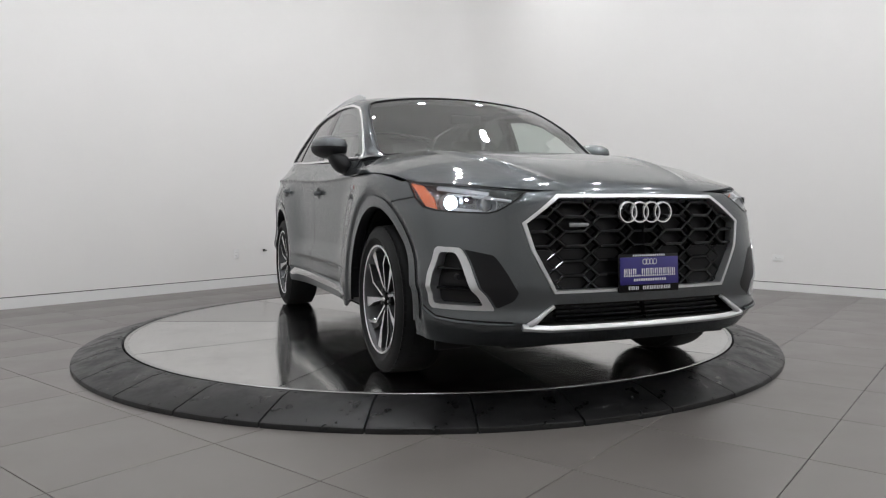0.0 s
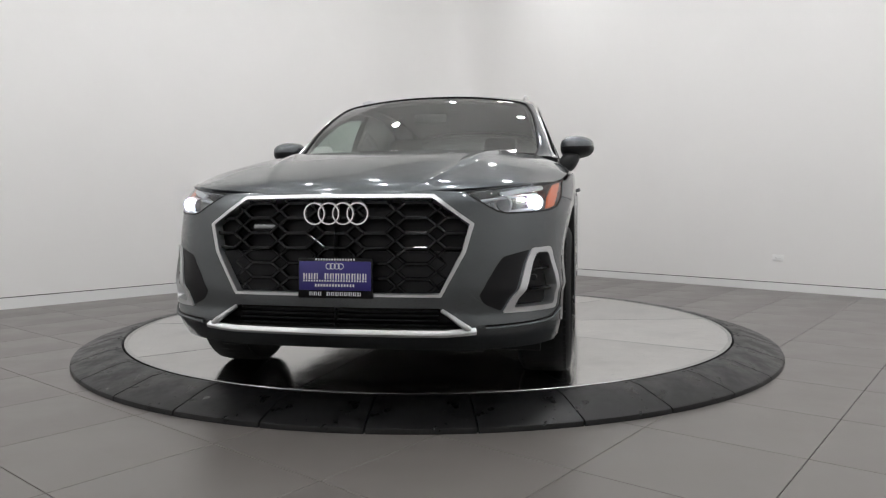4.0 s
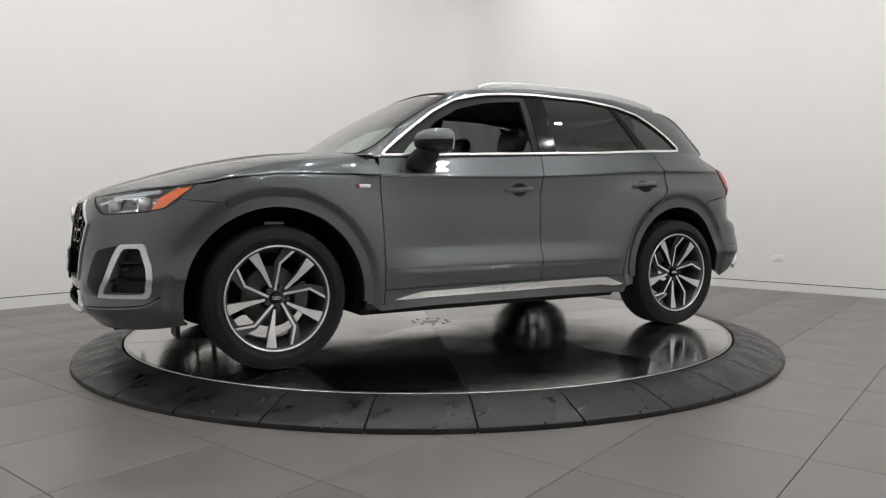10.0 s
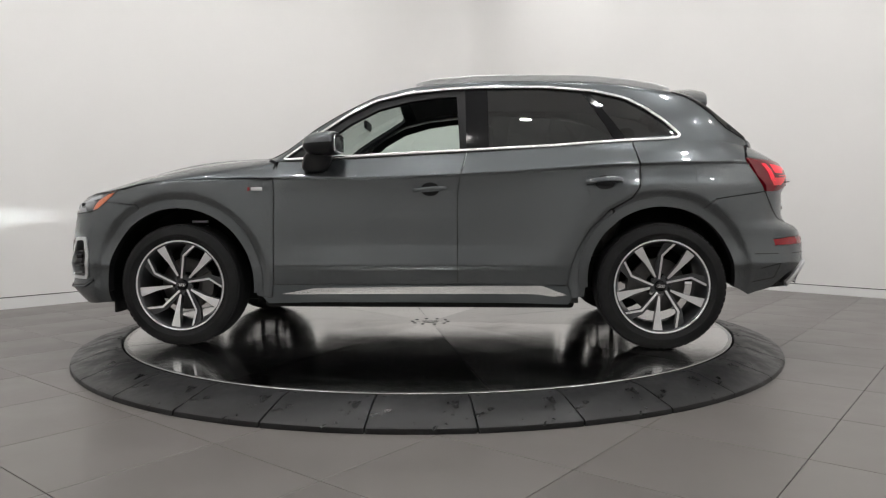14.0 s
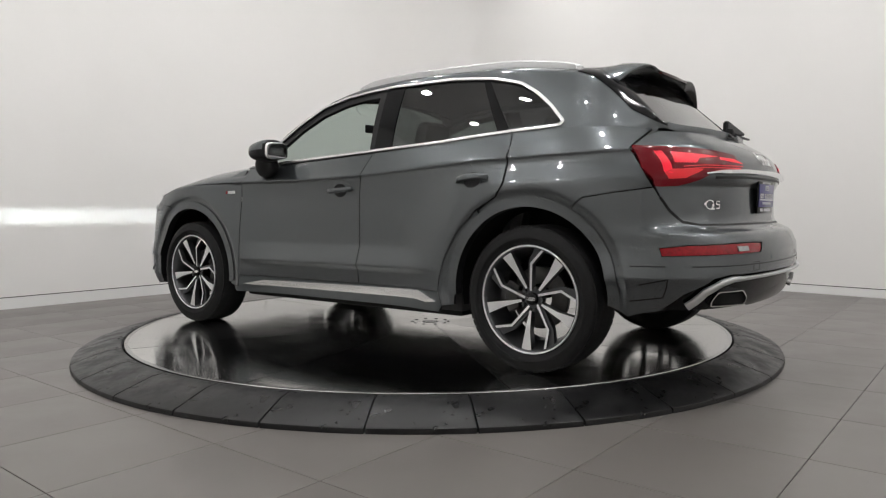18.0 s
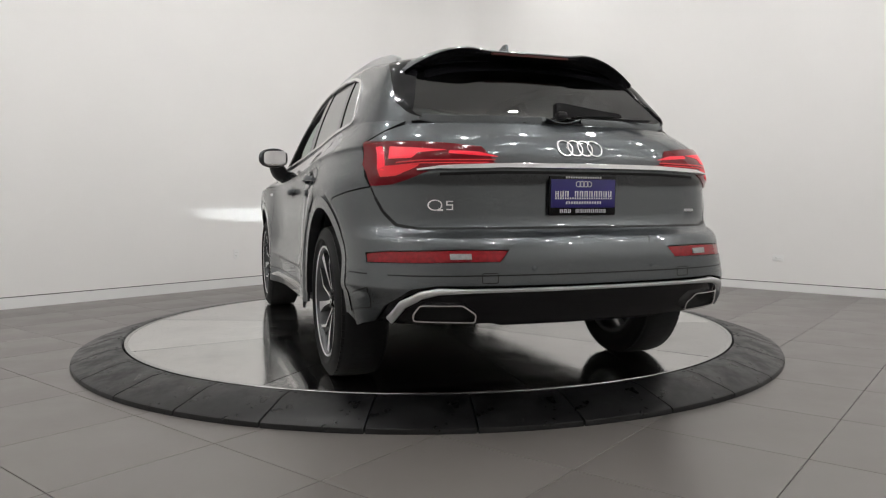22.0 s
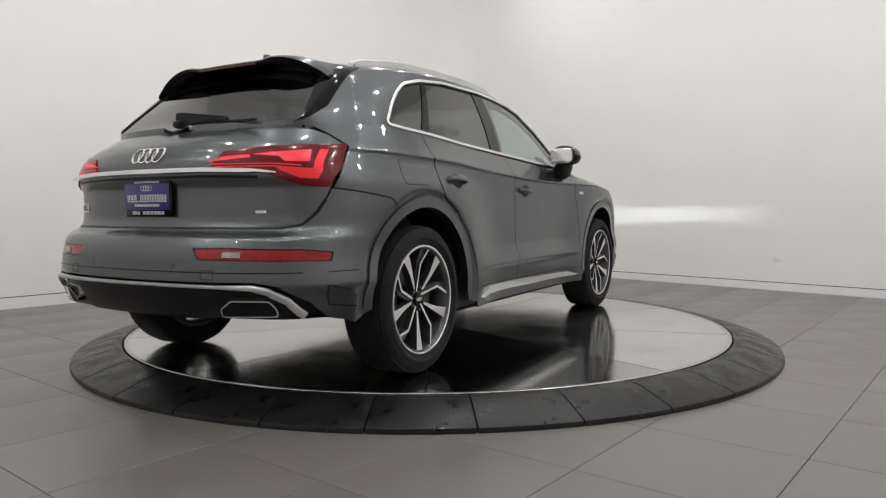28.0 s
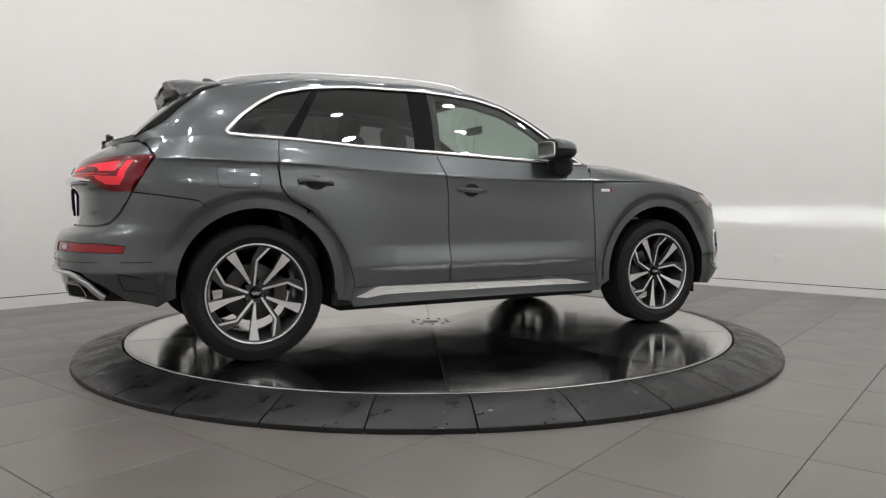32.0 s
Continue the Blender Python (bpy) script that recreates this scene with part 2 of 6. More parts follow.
def ribbon(name, path, ups, width, thick, mat, parent, label="", closed=False, mirror=False, dome=0.3):
    """A moulding along a path: a low rounded bar that stands on a surface with the normals ups."""
    p, u = np.array(path, float), np.array(ups, float)
    w = np.broadcast_to(np.array(width, float), (len(p),))
    if closed:
        t = np.roll(p, -1, 0) - np.roll(p, 1, 0)
    else:
        t = np.gradient(p, axis=0)
    t /= np.linalg.norm(t, axis=1, keepdims=True) + 1e-12
    s = np.cross(t, u)
    s /= np.linalg.norm(s, axis=1, keepdims=True) + 1e-12
    prof = [(-0.5, -0.3), (-0.5, 1 - dome), (-0.32, 1.0), (0.32, 1.0), (0.5, 1 - dome), (0.5, -0.3)]
    vs = np.stack([p + s * (a * w)[:, None] + u * (b * thick) for a, b in prof], 1).reshape(-1, 3)
    n, k = len(p), len(prof)
    fs = [(i * k + j, i * k + (j + 1) % k, ((i + 1) % n) * k + (j + 1) % k, ((i + 1) % n) * k + j) for i in range(n if closed else n - 1) for j in range(k)]
    if not closed:
        fs += [tuple(range(k)), tuple(range((n - 1) * k, n * k))[::-1]]
    if mirror:
        vs = vs * [1, -1, 1]
    bm = bmesh.new()
    bv = [bm.verts.new(v) for v in vs]
    for f in fs:
        bm.faces.new([bv[i] for i in f])
    return part(name, bm, mat, parent, label, angle=50)


# ---- room ----
CEILING = 4.95
DIR_L, DIR_R = Vector((0.663, 0.749)), Vector((0.677, -0.736))
AT_L, AT_R = Vector((-1.975, 3.668)), Vector((3.026, 3.415))
L_FAR, R_FAR = AT_L - DIR_L * 7.0, AT_R + DIR_R * 6.5
_c = np.linalg.solve(np.array([[DIR_L.x, DIR_R.x], [DIR_L.y, DIR_R.y]]), np.array(AT_R - AT_L))
CORNER = AT_L + DIR_L * float(_c[0])
L_END, R_END = CORNER - DIR_L * 1.3, CORNER + DIR_R * 0.7


def wall(name, a, b, outward, z0=0.0, z1=CEILING, thick=0.15, mat=WALL):
    """An upright slab whose room face runs from a to b."""
    bm = bmesh.new()
    o = outward.normalized() * thick
    vs = [bm.verts.new((*p, z)) for z in (z0, z1) for p in (a, b, b + o, a + o)]
    for f in ((0, 1, 2, 3), (4, 5, 6, 7), (0, 1, 5, 4), (1, 2, 6, 5), (2, 3, 7, 6), (3, 0, 4, 7)):
        bm.faces.new([vs[i] for i in f])
    return part(name, bm, mat, None, smooth=False)


N_L, N_R = Vector((-DIR_L.y, DIR_L.x)), Vector((-DIR_R.y, DIR_R.x))
# the far corner behind the camera, between unseen walls added to close the room
_k = np.linalg.solve(np.array([[DIR_R.x, DIR_L.x], [DIR_R.y, DIR_L.y]]), np.array(R_FAR - L_FAR))
BACK = L_FAR + DIR_R * float(_k[0])
for nm, a, b, o, lab in (("wall_west", L_FAR, L_END, N_L, "smooth unseen white wall added to close the room"),
                         ("wall_north", R_END, R_FAR, N_R, "smooth unseen white wall added to close the room"),
                         ("wall_south", L_FAR, BACK, -N_R, "unseen white wall added to close the room"),
                         ("wall_east", BACK, R_FAR, -N_L, "unseen white wall added to close the room")):
    tagged(wall(nm, a, b, o), lab, "wall", kind="structure")


def cove(name, p0, p1, p2, z0, z1, lift, mat):
    """The rounded corner where the two walls meet, with a thickness behind it."""
    vs, n = [], 25
    for i in range(n):
        t = i / (n - 1)
        p = p0 * (1 - t) ** 2 + p1 * 2 * t * (1 - t) + p2 * t * t
        d = (p1 - p0) * (1 - t) + (p2 - p1) * t
        o = Vector((-d.y, d.x)).normalized()
        a, b = p - o * lift, p + o * 0.15
        vs += [(*a, z0), (*a, z1), (*b, z1), (*b, z0)]
    fs = [(4 * i + k, 4 * i + (k + 1) % 4, 4 * i + 4 + (k + 1) % 4, 4 * i + 4 + k) for i in range(n - 1) for k in range(4)]
    me = mesh_of(name, vs, fs, mat)
    me.set_sharp_from_angle(angle=radians(40))
    return link(name, me)


tagged(cove("wall_corner", L_END, CORNER, R_END, 0.0, CEILING, 0.0, WALL), "rounded white corner between the studio walls", "wall", kind="structure")
tagged(cove("baseboard_corner", L_END, CORNER, R_END, 0.0, 0.094, 0.010, BASE), "low flush white baseboard round the corner", "baseboard", kind="structure")
for nm, a, b, o in (("baseboard_west", L_FAR, L_END, -N_L), ("baseboard_north", R_END, R_FAR, -N_R)):
    h = 0.104 if a == L_FAR else 0.084
    tagged(wall(nm, a, b, o, 0.0, h, 0.010, BASE), "low flush white baseboard along the wall", "baseboard", kind="structure")
    tagged(wall(nm.replace("baseboard", "trim"), a, b, o, h + 0.001, h + 0.008, 0.002, DARK), "thin dark reveal above the baseboard", "trim", kind="structure")

bm = bmesh.new()
box(bm, (-9, -14, CEILING), (9, 9, CEILING + 0.2))
tagged(part("ceiling", bm, CEIL, None, smooth=False), "plain white studio ceiling", "ceiling", kind="structure")

# ---- floor: large square tiles with thin dark joints, laid along the walls ----
TILE_SIZE, TILE_TURN = 0.61, radians(50)
bm = bmesh.new()
box(bm, (-11, -14, -0.2), (11, 9, -0.006))
floor = tagged(part("floor", bm, GROUT, None, smooth=False), "grey porcelain tile floor with thin joints", "floor", kind="structure")


def tile_mesh():
    bm = bmesh.new()
    h = TILE_SIZE / 2 - 0.0016
    box(bm, (-h, -h, -0.01), (h, h, 0.0))
    bmesh.ops.bevel(bm, geom=[e for e in bm.edges if all(v.co.z > -0.001 for v in e.verts)], offset=0.0012, segments=1, affect="EDGES")
    me = bpy.data.meshes.new("floor_tile")
    bm.to_mesh(me)
    bm.free()
    me.materials.append(TILE)
    return me


def lay_floor():
    me = tile_mesh()
    u, v = Vector((math.cos(TILE_TURN), math.sin(TILE_TURN))), Vector((math.sin(TILE_TURN), -math.cos(TILE_TURN)))
    rest_v, rest_f = [], []
    h = TILE_SIZE / 2 - 0.0022
    near = []
    for i in range(-22, 23):
        for j in range(-22, 23):
            c = u * (-0.55 + (i + 0.5) * TILE_SIZE) + v * (2.735 + (j + 0.5) * TILE_SIZE)
            if abs(c.x) > 9.5 or not -12.5 < c.y < 7.5:
                continue
            r = c.length
            if -4.6 < c.y < 5.5 and abs(c.x) < 1.2 + (c.y + 5.1) * 0.75 and r > 1.6:
                near.append((r, c))
            elif r > 1.6:
                k = len(rest_v)
                rest_v += [(*(c + u * a * h + v * b * h), 0.0) for a, b in ((-1, -1), (-1, 1), (1, 1), (1, -1))]
                rest_f.append((k, k + 1, k + 2, k + 3))
    near.sort(key=lambda n: (n[1] - Vector((0, -4))).length)
    for n, (r, c) in enumerate(near):
        if n < 290:
            ob = link("floor_tile", me, floor)
            ob.matrix_basis = pose(c.x, c.y, 0, 0, 0, 50)
        else:
            k = len(rest_v)
            rest_v += [(*(c + u * a * h + v * b * h), 0.0) for a, b in ((-1, -1), (-1, 1), (1, 1), (1, -1))]
            rest_f.append((k, k + 1, k + 2, k + 3))
    ob = link("far_tiles", mesh_of("far_tiles", rest_v, rest_f, TILE, False), floor)
    ob["kind"] = "stuff"


# ---- round lamps hung under the ceiling ----
DROP = 0.35


def pendant():
    root = new("pendant_lamp")
    bm = bmesh.new()
    cyl(bm, 0.006, DROP - 0.03, pose(0, 0, 0.03 + (DROP - 0.03) / 2), 8)
    part("stem", bm, BASE, root)
    vs, fs = lathe([(0.0, 0.03), (0.074, 0.03), (0.074, -0.022), (0.068, -0.022), (0.068, 0.0), (0.0, 0.0)], 20, "z")
    link("housing", mesh_of("housing", vs, fs, BASE, False), root, "white round housing")
    vs, fs = lathe([(0.066, -0.012), (0.062, -0.034), (0.049, -0.054), (0.028, -0.065), (0.0, -0.069)], 20, "z")
    link("glowing_lens", mesh_of("glowing_lens", vs, fs, LAMP, False), root, "bright white domed lens")
    return tagged(root, "small round lamp hung below the ceiling, lit white", "lamp", "ceiling lamps")


def light_room():
    first = None
    u, v = Vector((math.cos(radians(48.5)), math.sin(radians(48.5)))), Vector((math.cos(radians(-41.5)), math.sin(radians(-41.5))))
    mid = Vector((0.4, -1.4))
    for i in range(-5, 6):
        for j in range(-5, 7):
            p = mid + u * (i * 1.50) + v * (j * 1.50)
            if p.y < -4.7 or (p - AT_L).dot(N_L) > -1.0 or (p - AT_R).dot(N_R) > -1.0:
                continue
            m = pose(p.x, p.y, CEILING - DROP, 0, 0, 48.5)
            if first is None:
                first = pendant()
                first.matrix_basis = m
            else:
                copy_thing(first, m)


# ---- turntable ----
R_DISC, R_RING = 2.034, 2.325


def ring_segment_mesh():
    vs, fs, n = [], [], 7
    half = radians(11.25 / 2) - 0.0019
    prof = [(R_DISC + 0.012, 0.0), (R_DISC + 0.012, 0.086), (R_DISC + 0.02, 0.09), (2.13, 0.083), (R_RING - 0.012, 0.028), (R_RING - 0.003, 0.022), (R_RING, 0.012), (R_RING, 0.0)]
    k = len(prof)
    for i in range(n):
        a = -half + 2 * half * i / (n - 1)
        vs += [(r * math.cos(a), r * math.sin(a), z) for r, z in prof]
    for i in range(n - 1):
        fs += [(i * k + j, i * k + j + 1, (i + 1) * k + j + 1, (i + 1) * k + j) for j in range(k - 1)]
    fs += [tuple(range(k)), tuple(range((n - 1) * k, n * k))[::-1]]
    bm = bmesh.new()
    bv = [bm.verts.new(v) for v in vs]
    for f in fs:
        bm.faces.new([bv[i] for i in f])
    bmesh.ops.recalc_face_normals(bm, faces=bm.faces)
    me = bpy.data.meshes.new("ramp_segment")
    bm.to_mesh(me)
    bm.free()
    me.materials.append(RING)
    me.shade_smooth()
    me.set_sharp_from_angle(angle=radians(30))
    return me


def turntable_ring():
    root = tagged(new("turntable_ramp"), "round black rubber ramp ring of sloping segments round the turntable", "ramp")
    me = ring_segment_mesh()
    # dark ring added under the segments so the joints look shaded
    v2, f2 = lathe([(2.04, 0.0), (2.04, 0.070), (2.12, 0.066), (2.30, 0.012), (2.30, 0.0)], 128, "z")
    link("ramp_base", mesh_of("ramp_base", v2, f2, DARK), root)
    vs, fs = lathe([(0.009, 0.004), (0.008, 0.0055), (0.0, 0.006)], 10, "z")
    bolt = mesh_of("bolt", vs, fs, BLACK)
    for i in range(32):
        a = -96.6 + 11.25 * (i + 0.5)
        seg = link("ramp_segment", me, root)
        seg.matrix_basis = pose(0, 0, 0, 0, 0, a)
        for s in (-1, 1):
            b = radians(s * 4.6)
            ob = link("bolt", bolt, seg)
            ob.matrix_basis = Matrix.Translation((2.075 * math.cos(b), 2.075 * math.sin(b), 0.085))
    return root


SECTORS = 10


def turntable_disc():
    root = tagged(new("turntable_disc"), "large round brushed steel turntable top in radial sheets", "turntable")
    half = math.pi / SECTORS - 0.0021
    vs, fs, n, rs = [], [], 9, [0.06, 0.3, 0.7, 1.2, 1.7, 2.012]
    for i in range(n):
        a = -half + 2 * half * i / (n - 1)
        vs += [(r * math.cos(a), r * math.sin(a), DISC_TOP) for r in rs]
    k = len(rs)
    for i in range(n - 1):
        fs += [(i * k + j, i * k + j + 1, (i + 1) * k + j + 1, (i + 1) * k + j) for j in range(k - 1)]
    me = mesh_of("steel_sheet", vs, fs, STEEL, False)
    uv = me.uv_layers.new(name="UVMap")
    for l in me.loops:
        co = me.vertices[l.vertex_index].co
        uv.data[l.index].uv = (co.x, co.y)
    for i in range(SECTORS):
        ob = link("steel_sheet", me, root)
        ob.matrix_basis = pose(0, 0, 0, 0, 0, 360 / SECTORS * i + DISC_PHASE)
    v2, f2 = lathe([(0.0, 0.02), (0.0, DISC_TOP - 0.006), (2.008, DISC_TOP - 0.006)], 96, "z")
    link("base_plate", mesh_of("base_plate", v2, f2, DARK, False), root, "dark plate in the joints")
    v2, f2 = lathe([(2.012, 0.02), (2.012, DISC_TOP + 0.001), (2.032, DISC_TOP + 0.001), (2.034, DISC_TOP - 0.002), (2.034, 0.0)], 160, "z")
    link("rim", mesh_of("rim", v2, f2, STEEL_EDGE, False), root, "narrow bright steel rim")
    v2, f2 = lathe([(0.0, DISC_TOP + 0.002), (0.05, DISC_TOP + 0.002), (0.058, DISC_TOP)], 32, "z")
    link("hub_plate", mesh_of("hub_plate", v2, f2, STEEL_EDGE, False), root, "small round centre plate")
    for i in range(10):
        a = 2 * math.pi * i / 10
        v2, f2 = lathe([(0.0, DISC_TOP + 0.003), (0.011, DISC_TOP + 0.002), (0.014, DISC_TOP)], 10, "z")
        ob = link("dark_plug", mesh_of("dark_plug", v2, f2, BLACK, False), root)
        ob.location = (0.13 * math.cos(a), 0.13 * math.sin(a), 0)
    return root


DISC_PHASE = 12.6


def wall_plates():
    for at, nrm, w, h, sock in (((3.8208, 2.5510, 0.357), N_R, 0.115, 0.07, 2), ((-2.3001, 3.3007, 0.390), N_L, 0.07, 0.115, 2), ((-2.0408, 3.5937, 0.420), N_L, 0.03, 0.03, 0)):
        ang = math.degrees(math.atan2(nrm.y, nrm.x)) - 90
        bm = bmesh.new()
        box(bm, (-w / 2, -0.006, -h / 2), (w / 2, 0.0, h / 2), 0.003)
        root = part("wall_socket" if sock else "wall_valve", bm, BASE if sock else DARK, None)
        root.matrix_basis = pose(*at, 0, 0, ang)
        tagged(root, "small white electrical outlet plate on the wall" if sock else "small dark fitting on the white wall", "outlet" if sock else "fitting")
        for k in range(sock):
            o = (k - 0.5) * 0.038
            bm = bmesh.new()
            c = (o, 0) if w > h else (0, o)
            for s_ in (-1, 1):
                box(bm, (c[0] + s_ * 0.006 - 0.0012, -0.0068, c[1] - 0.005), (c[0] + s_ * 0.006 + 0.0012, -0.0058, c[1] + 0.005))
            part("socket_slots", bm, DARK, root)
        if not sock:
            bm = bmesh.new()
            cyl(bm, 0.007, 0.05, pose(0, -0.03, 0, 90), 12)
            part("spout", bm, IRON, root)


wall_plates()
# ---- the car: x forward, y to its left, z up from the steel it stands on ----
HUB_X, HUB_Z, HUB_Y = 1.4095, 0.362, 0.90
ARCH_F, ARCH_B = (1.405, 0.372, 0.461), (-1.402, 0.408, 0.420)      # wheel arches, front and back: x, z, radius

half_width = curve_fn([(0.18, 0.83), (0.26, 0.878), (0.34, 0.896), (0.42, 0.903), (0.456, 0.9055), (0.462, 0.9075), (0.482, 0.9195), (0.489, 0.9215), (0.498, 0.9195), (0.585, 0.8915), (0.604, 0.8872), (0.64, 0.8855), (0.75, 0.885), (0.90, 0.883),
                       (1.0, 0.889), (1.020, 0.891), (1.027, 0.8985), (1.034, 0.897), (1.05, 0.886), (1.12, 0.842), (1.2, 0.79), (1.26, 0.75)])
nose_x = curve_fn([(0.18, 2.16), (0.26, 2.24), (0.31, 2.29), (0.345, 2.315), (0.40, 2.30), (0.46, 2.305), (0.60, 2.305), (0.70, 2.295), (0.80, 2.28), (0.87, 2.25),
                   (0.90, 2.205), (0.95, 2.10), (1.0, 1.97), (1.06, 1.75)])
tail_x = curve_fn([(0.18, 2.18), (0.28, 2.26), (0.36, 2.345), (0.44, 2.372), (0.52, 2.385), (0.60, 2.385), (0.66, 2.37), (0.70, 2.345), (0.73, 2.28), (0.78, 2.262),
                   (0.90, 2.262), (0.95, 2.285), (1.0, 2.285), (1.06, 2.262), (1.10, 2.225), (1.14, 2.165), (1.18, 2.10), (1.26, 2.02)])
BOW_F, BOW_R, P_REF = 0.10, 0.18, 4.8
nose_p = curve_fn([(0.18, 5.2), (0.6, 5.2), (0.95, 4.6), (1.06, 4.4)])
tail_p = curve_fn([(0.18, 6.5), (0.92, 6.5), (1.09, 4.9), (1.26, 4.0)])
XA_F, XA_R = 1.28, -1.25
S1, S2, S3 = 1.5, 4.0, 5.5        # ends of the nose, side and tail stretches of the girth s


def flare(x, z):
    """The swell over the wheels: a broad hip cut back in a bevel round the arch trim."""
    f = 0
    for hx, hz, hr in (ARCH_F, ARCH_B):
        r = np.hypot(x - hx, z - hz)
        cut = np.clip((hr + 0.095 - r) / 0.05, 0, 1)
        cut = -0.015 * cut * cut * (3 - 2 * cut)
        if hx > 0:
            hip = np.maximum(0.946 - half_width(z), 0.026) * np.exp(-((np.maximum(r - hr - 0.06, 0) / 0.24) ** 2)) * np.clip((1.06 - z) / 0.08, 0, 1)
            slim = 1 - 0.5 * np.clip((x - 1.36) / 0.40, 0, 1) * np.clip((0.95 - z) / 0.3, 0, 1)
            f = f + hip * slim + cut * np.clip((0.99 - z) / 0.04, 0, 1)
        else:
            hip = np.maximum(0.950 - half_width(z), 0.028) * np.exp(-((np.maximum(r - hr - 0.06, 0) / 0.27) ** 2)) * np.clip((1.14 - z) / 0.20, 0, 1)
            slim = 1 - 0.5 * np.clip((-1.36 - x) / 0.40, 0, 1) * np.clip((0.95 - z) / 0.3, 0, 1)
            f = f + hip * slim + cut
    return f


def tuck(x):
    """The body narrows a little towards its ends above the waist."""
    return np.where(x < -0.7, -0.014 * ((np.minimum(x, -0.7) + 0.7) / 1.5) ** 2, 0)


def _unit_corner():
    """The unit superellipse of the reference power, by its arc length."""
    th = np.concatenate([np.geomspace(1e-7, 0.3, 400), np.linspace(0.3, math.pi / 2 - 0.3, 400)[1:]])
    th = np.concatenate([[0], th, math.pi / 2 - np.geomspace(0.3, 1e-7, 400)[1:], [math.pi / 2]])
    c, d = np.abs(np.cos(th)) ** (2 / P_REF), np.abs(np.sin(th)) ** (2 / P_REF)
    c[-1] = 0.0
    l = np.concatenate([[0], np.cumsum(np.hypot(np.diff(c), np.diff(d)))])
    return l / l[-1], c, d


_UL, _UC, _UD = _unit_corner()
crease_z = curve_fn([(2.1, 0.905), (1.9, 0.915), (1.76, 0.938), (1.61, 0.972), (1.45, 0.992), (1.3, 1.0), (0.84, 1.0), (0.4, 0.999), (0.0, 1.004), (-0.27, 1.012), (-0.8, 1.035), (-1.28, 1.060), (-1.9, 1.075)])


def shell(sz):
    """The lower body: girth s from the nose round the left side to the tail, height z."""
    s, z = sz[:, 0], sz[:, 1]
    a = np.clip(s / S1, 0, 1)
    b = np.clip((S3 - s) / (S3 - S2), 0, 1)
    kf, kr = P_REF / nose_p(z), P_REF / tail_p(z)
    xf0 = XA_F + (nose_x(z) - XA_F) * np.interp(a, _UL, _UC) ** kf
    xr0 = XA_R - (tail_x(z) + XA_R) * np.interp(b, _UL, _UC) ** kr
    xq = np.where(s < S1, np.minimum(xf0, 2.0), np.where(s > S2, np.maximum(xr0, -1.9), XA_F + (XA_R - XA_F) * (s - S1) / (S2 - S1)))
    w = half_width(z + (1.028 - crease_z(xq)) * np.clip((z - 0.75) / 0.2, 0, 1) * np.clip(np.minimum((s - S1 + 0.3) / 0.6, 1), 0, 1))
    yf, xf = w * np.interp(a, _UL, _UD) ** kf, xf0
    xf = xf - BOW_F * (yf**2)
    yr, xr = w * np.interp(b, _UL, _UD) ** kr, xr0
    xr = xr + BOW_R * (yr**2)
    xs0, xs1 = XA_F - BOW_F * w**2, XA_R + BOW_R * w**2
    k = np.clip((s - S1) / (S2 - S1), 0, 1)
    xs = xs0 + (xs1 - xs0) * k
    x = np.where(s < S1, xf, np.where(s > S2, xr, xs))
    y = np.where(s < S1, yf, np.where(s > S2, yr, w))
    g = flare(x, z) * np.clip((y / w - 0.75) / 0.2, 0, 1) + tuck(x) * np.clip((z - 0.55) / 0.5, 0, 1) * (y / w)
    # behind the rear wheels the bumper draws in towards its lower edge
    g = g - 0.070 * np.clip((0.50 - z) / 0.18, 0, 1) * np.clip((-1.74 - x) / 0.34, 0, 1) * np.clip((y / w - 0.8) / 0.2, 0, 1)
    return np.stack([x, y + g, z], 1)


_S = np.concatenate([np.linspace(0, 1, 160) ** 1.0 * S1, np.linspace(S1, S2, 90)[1:], S2 + np.linspace(0, 1, 160)[1:] * (S3 - S2)])


def _row(z):
    return shell(np.stack([_S, np.full(len(_S), z)], 1))


def girth_x(x, z):
    """Girth at the point of the side with that x and z."""
    return np.array([np.interp(-a, -_row(b)[:, 0], _S) for a, b in zip(np.atleast_1d(x), np.atleast_1d(z))])


def girth_y(y, z, tail=False):
    """Girth at the point of the nose or tail with that y and z."""
    out = []
    for a, b in zip(np.atleast_1d(y), np.atleast_1d(z)):
        r = _row(b)
        m = _S <= S1 if not tail else _S >= S2
        yy, ss = (r[m, 1], _S[m]) if not tail else (r[m, 1][::-1], _S[m][::-1])
        out.append(np.interp(a, np.maximum.accumulate(yy), ss))
    return np.array(out)


def side(pts, step=0.05):
    p = dense(pts, step)
    return np.stack([girth_x(p[:, 0], p[:, 1]), p[:, 1]], 1)


def front(pts, step=0.04, closed=True):
    p = dense(pts, step, closed)
    return np.stack([girth_y(p[:, 0], p[:, 1]), p[:, 1]], 1)


def rear(pts, step=0.04, closed=True):
    p = dense(pts, step, closed)
    return np.stack([girth_y(p[:, 0], p[:, 1], True), p[:, 1]], 1)


def arc(cx, cz, r, a0, a1, n=24):
    return [(cx + r * math.cos(radians(a0 + (a1 - a0) * i / n)), cz + r * math.sin(radians(a0 + (a1 - a0) * i / n))) for i in range(n + 1)]


# the waist: where the lower body meets the cabin
waist_z = curve_fn([(1.1, 1.095), (0.82, 1.10), (-0.33, 1.148), (-1.54, 1.212), (-1.8, 1.20), (-2.0, 1.182), (-2.2, 1.175)])

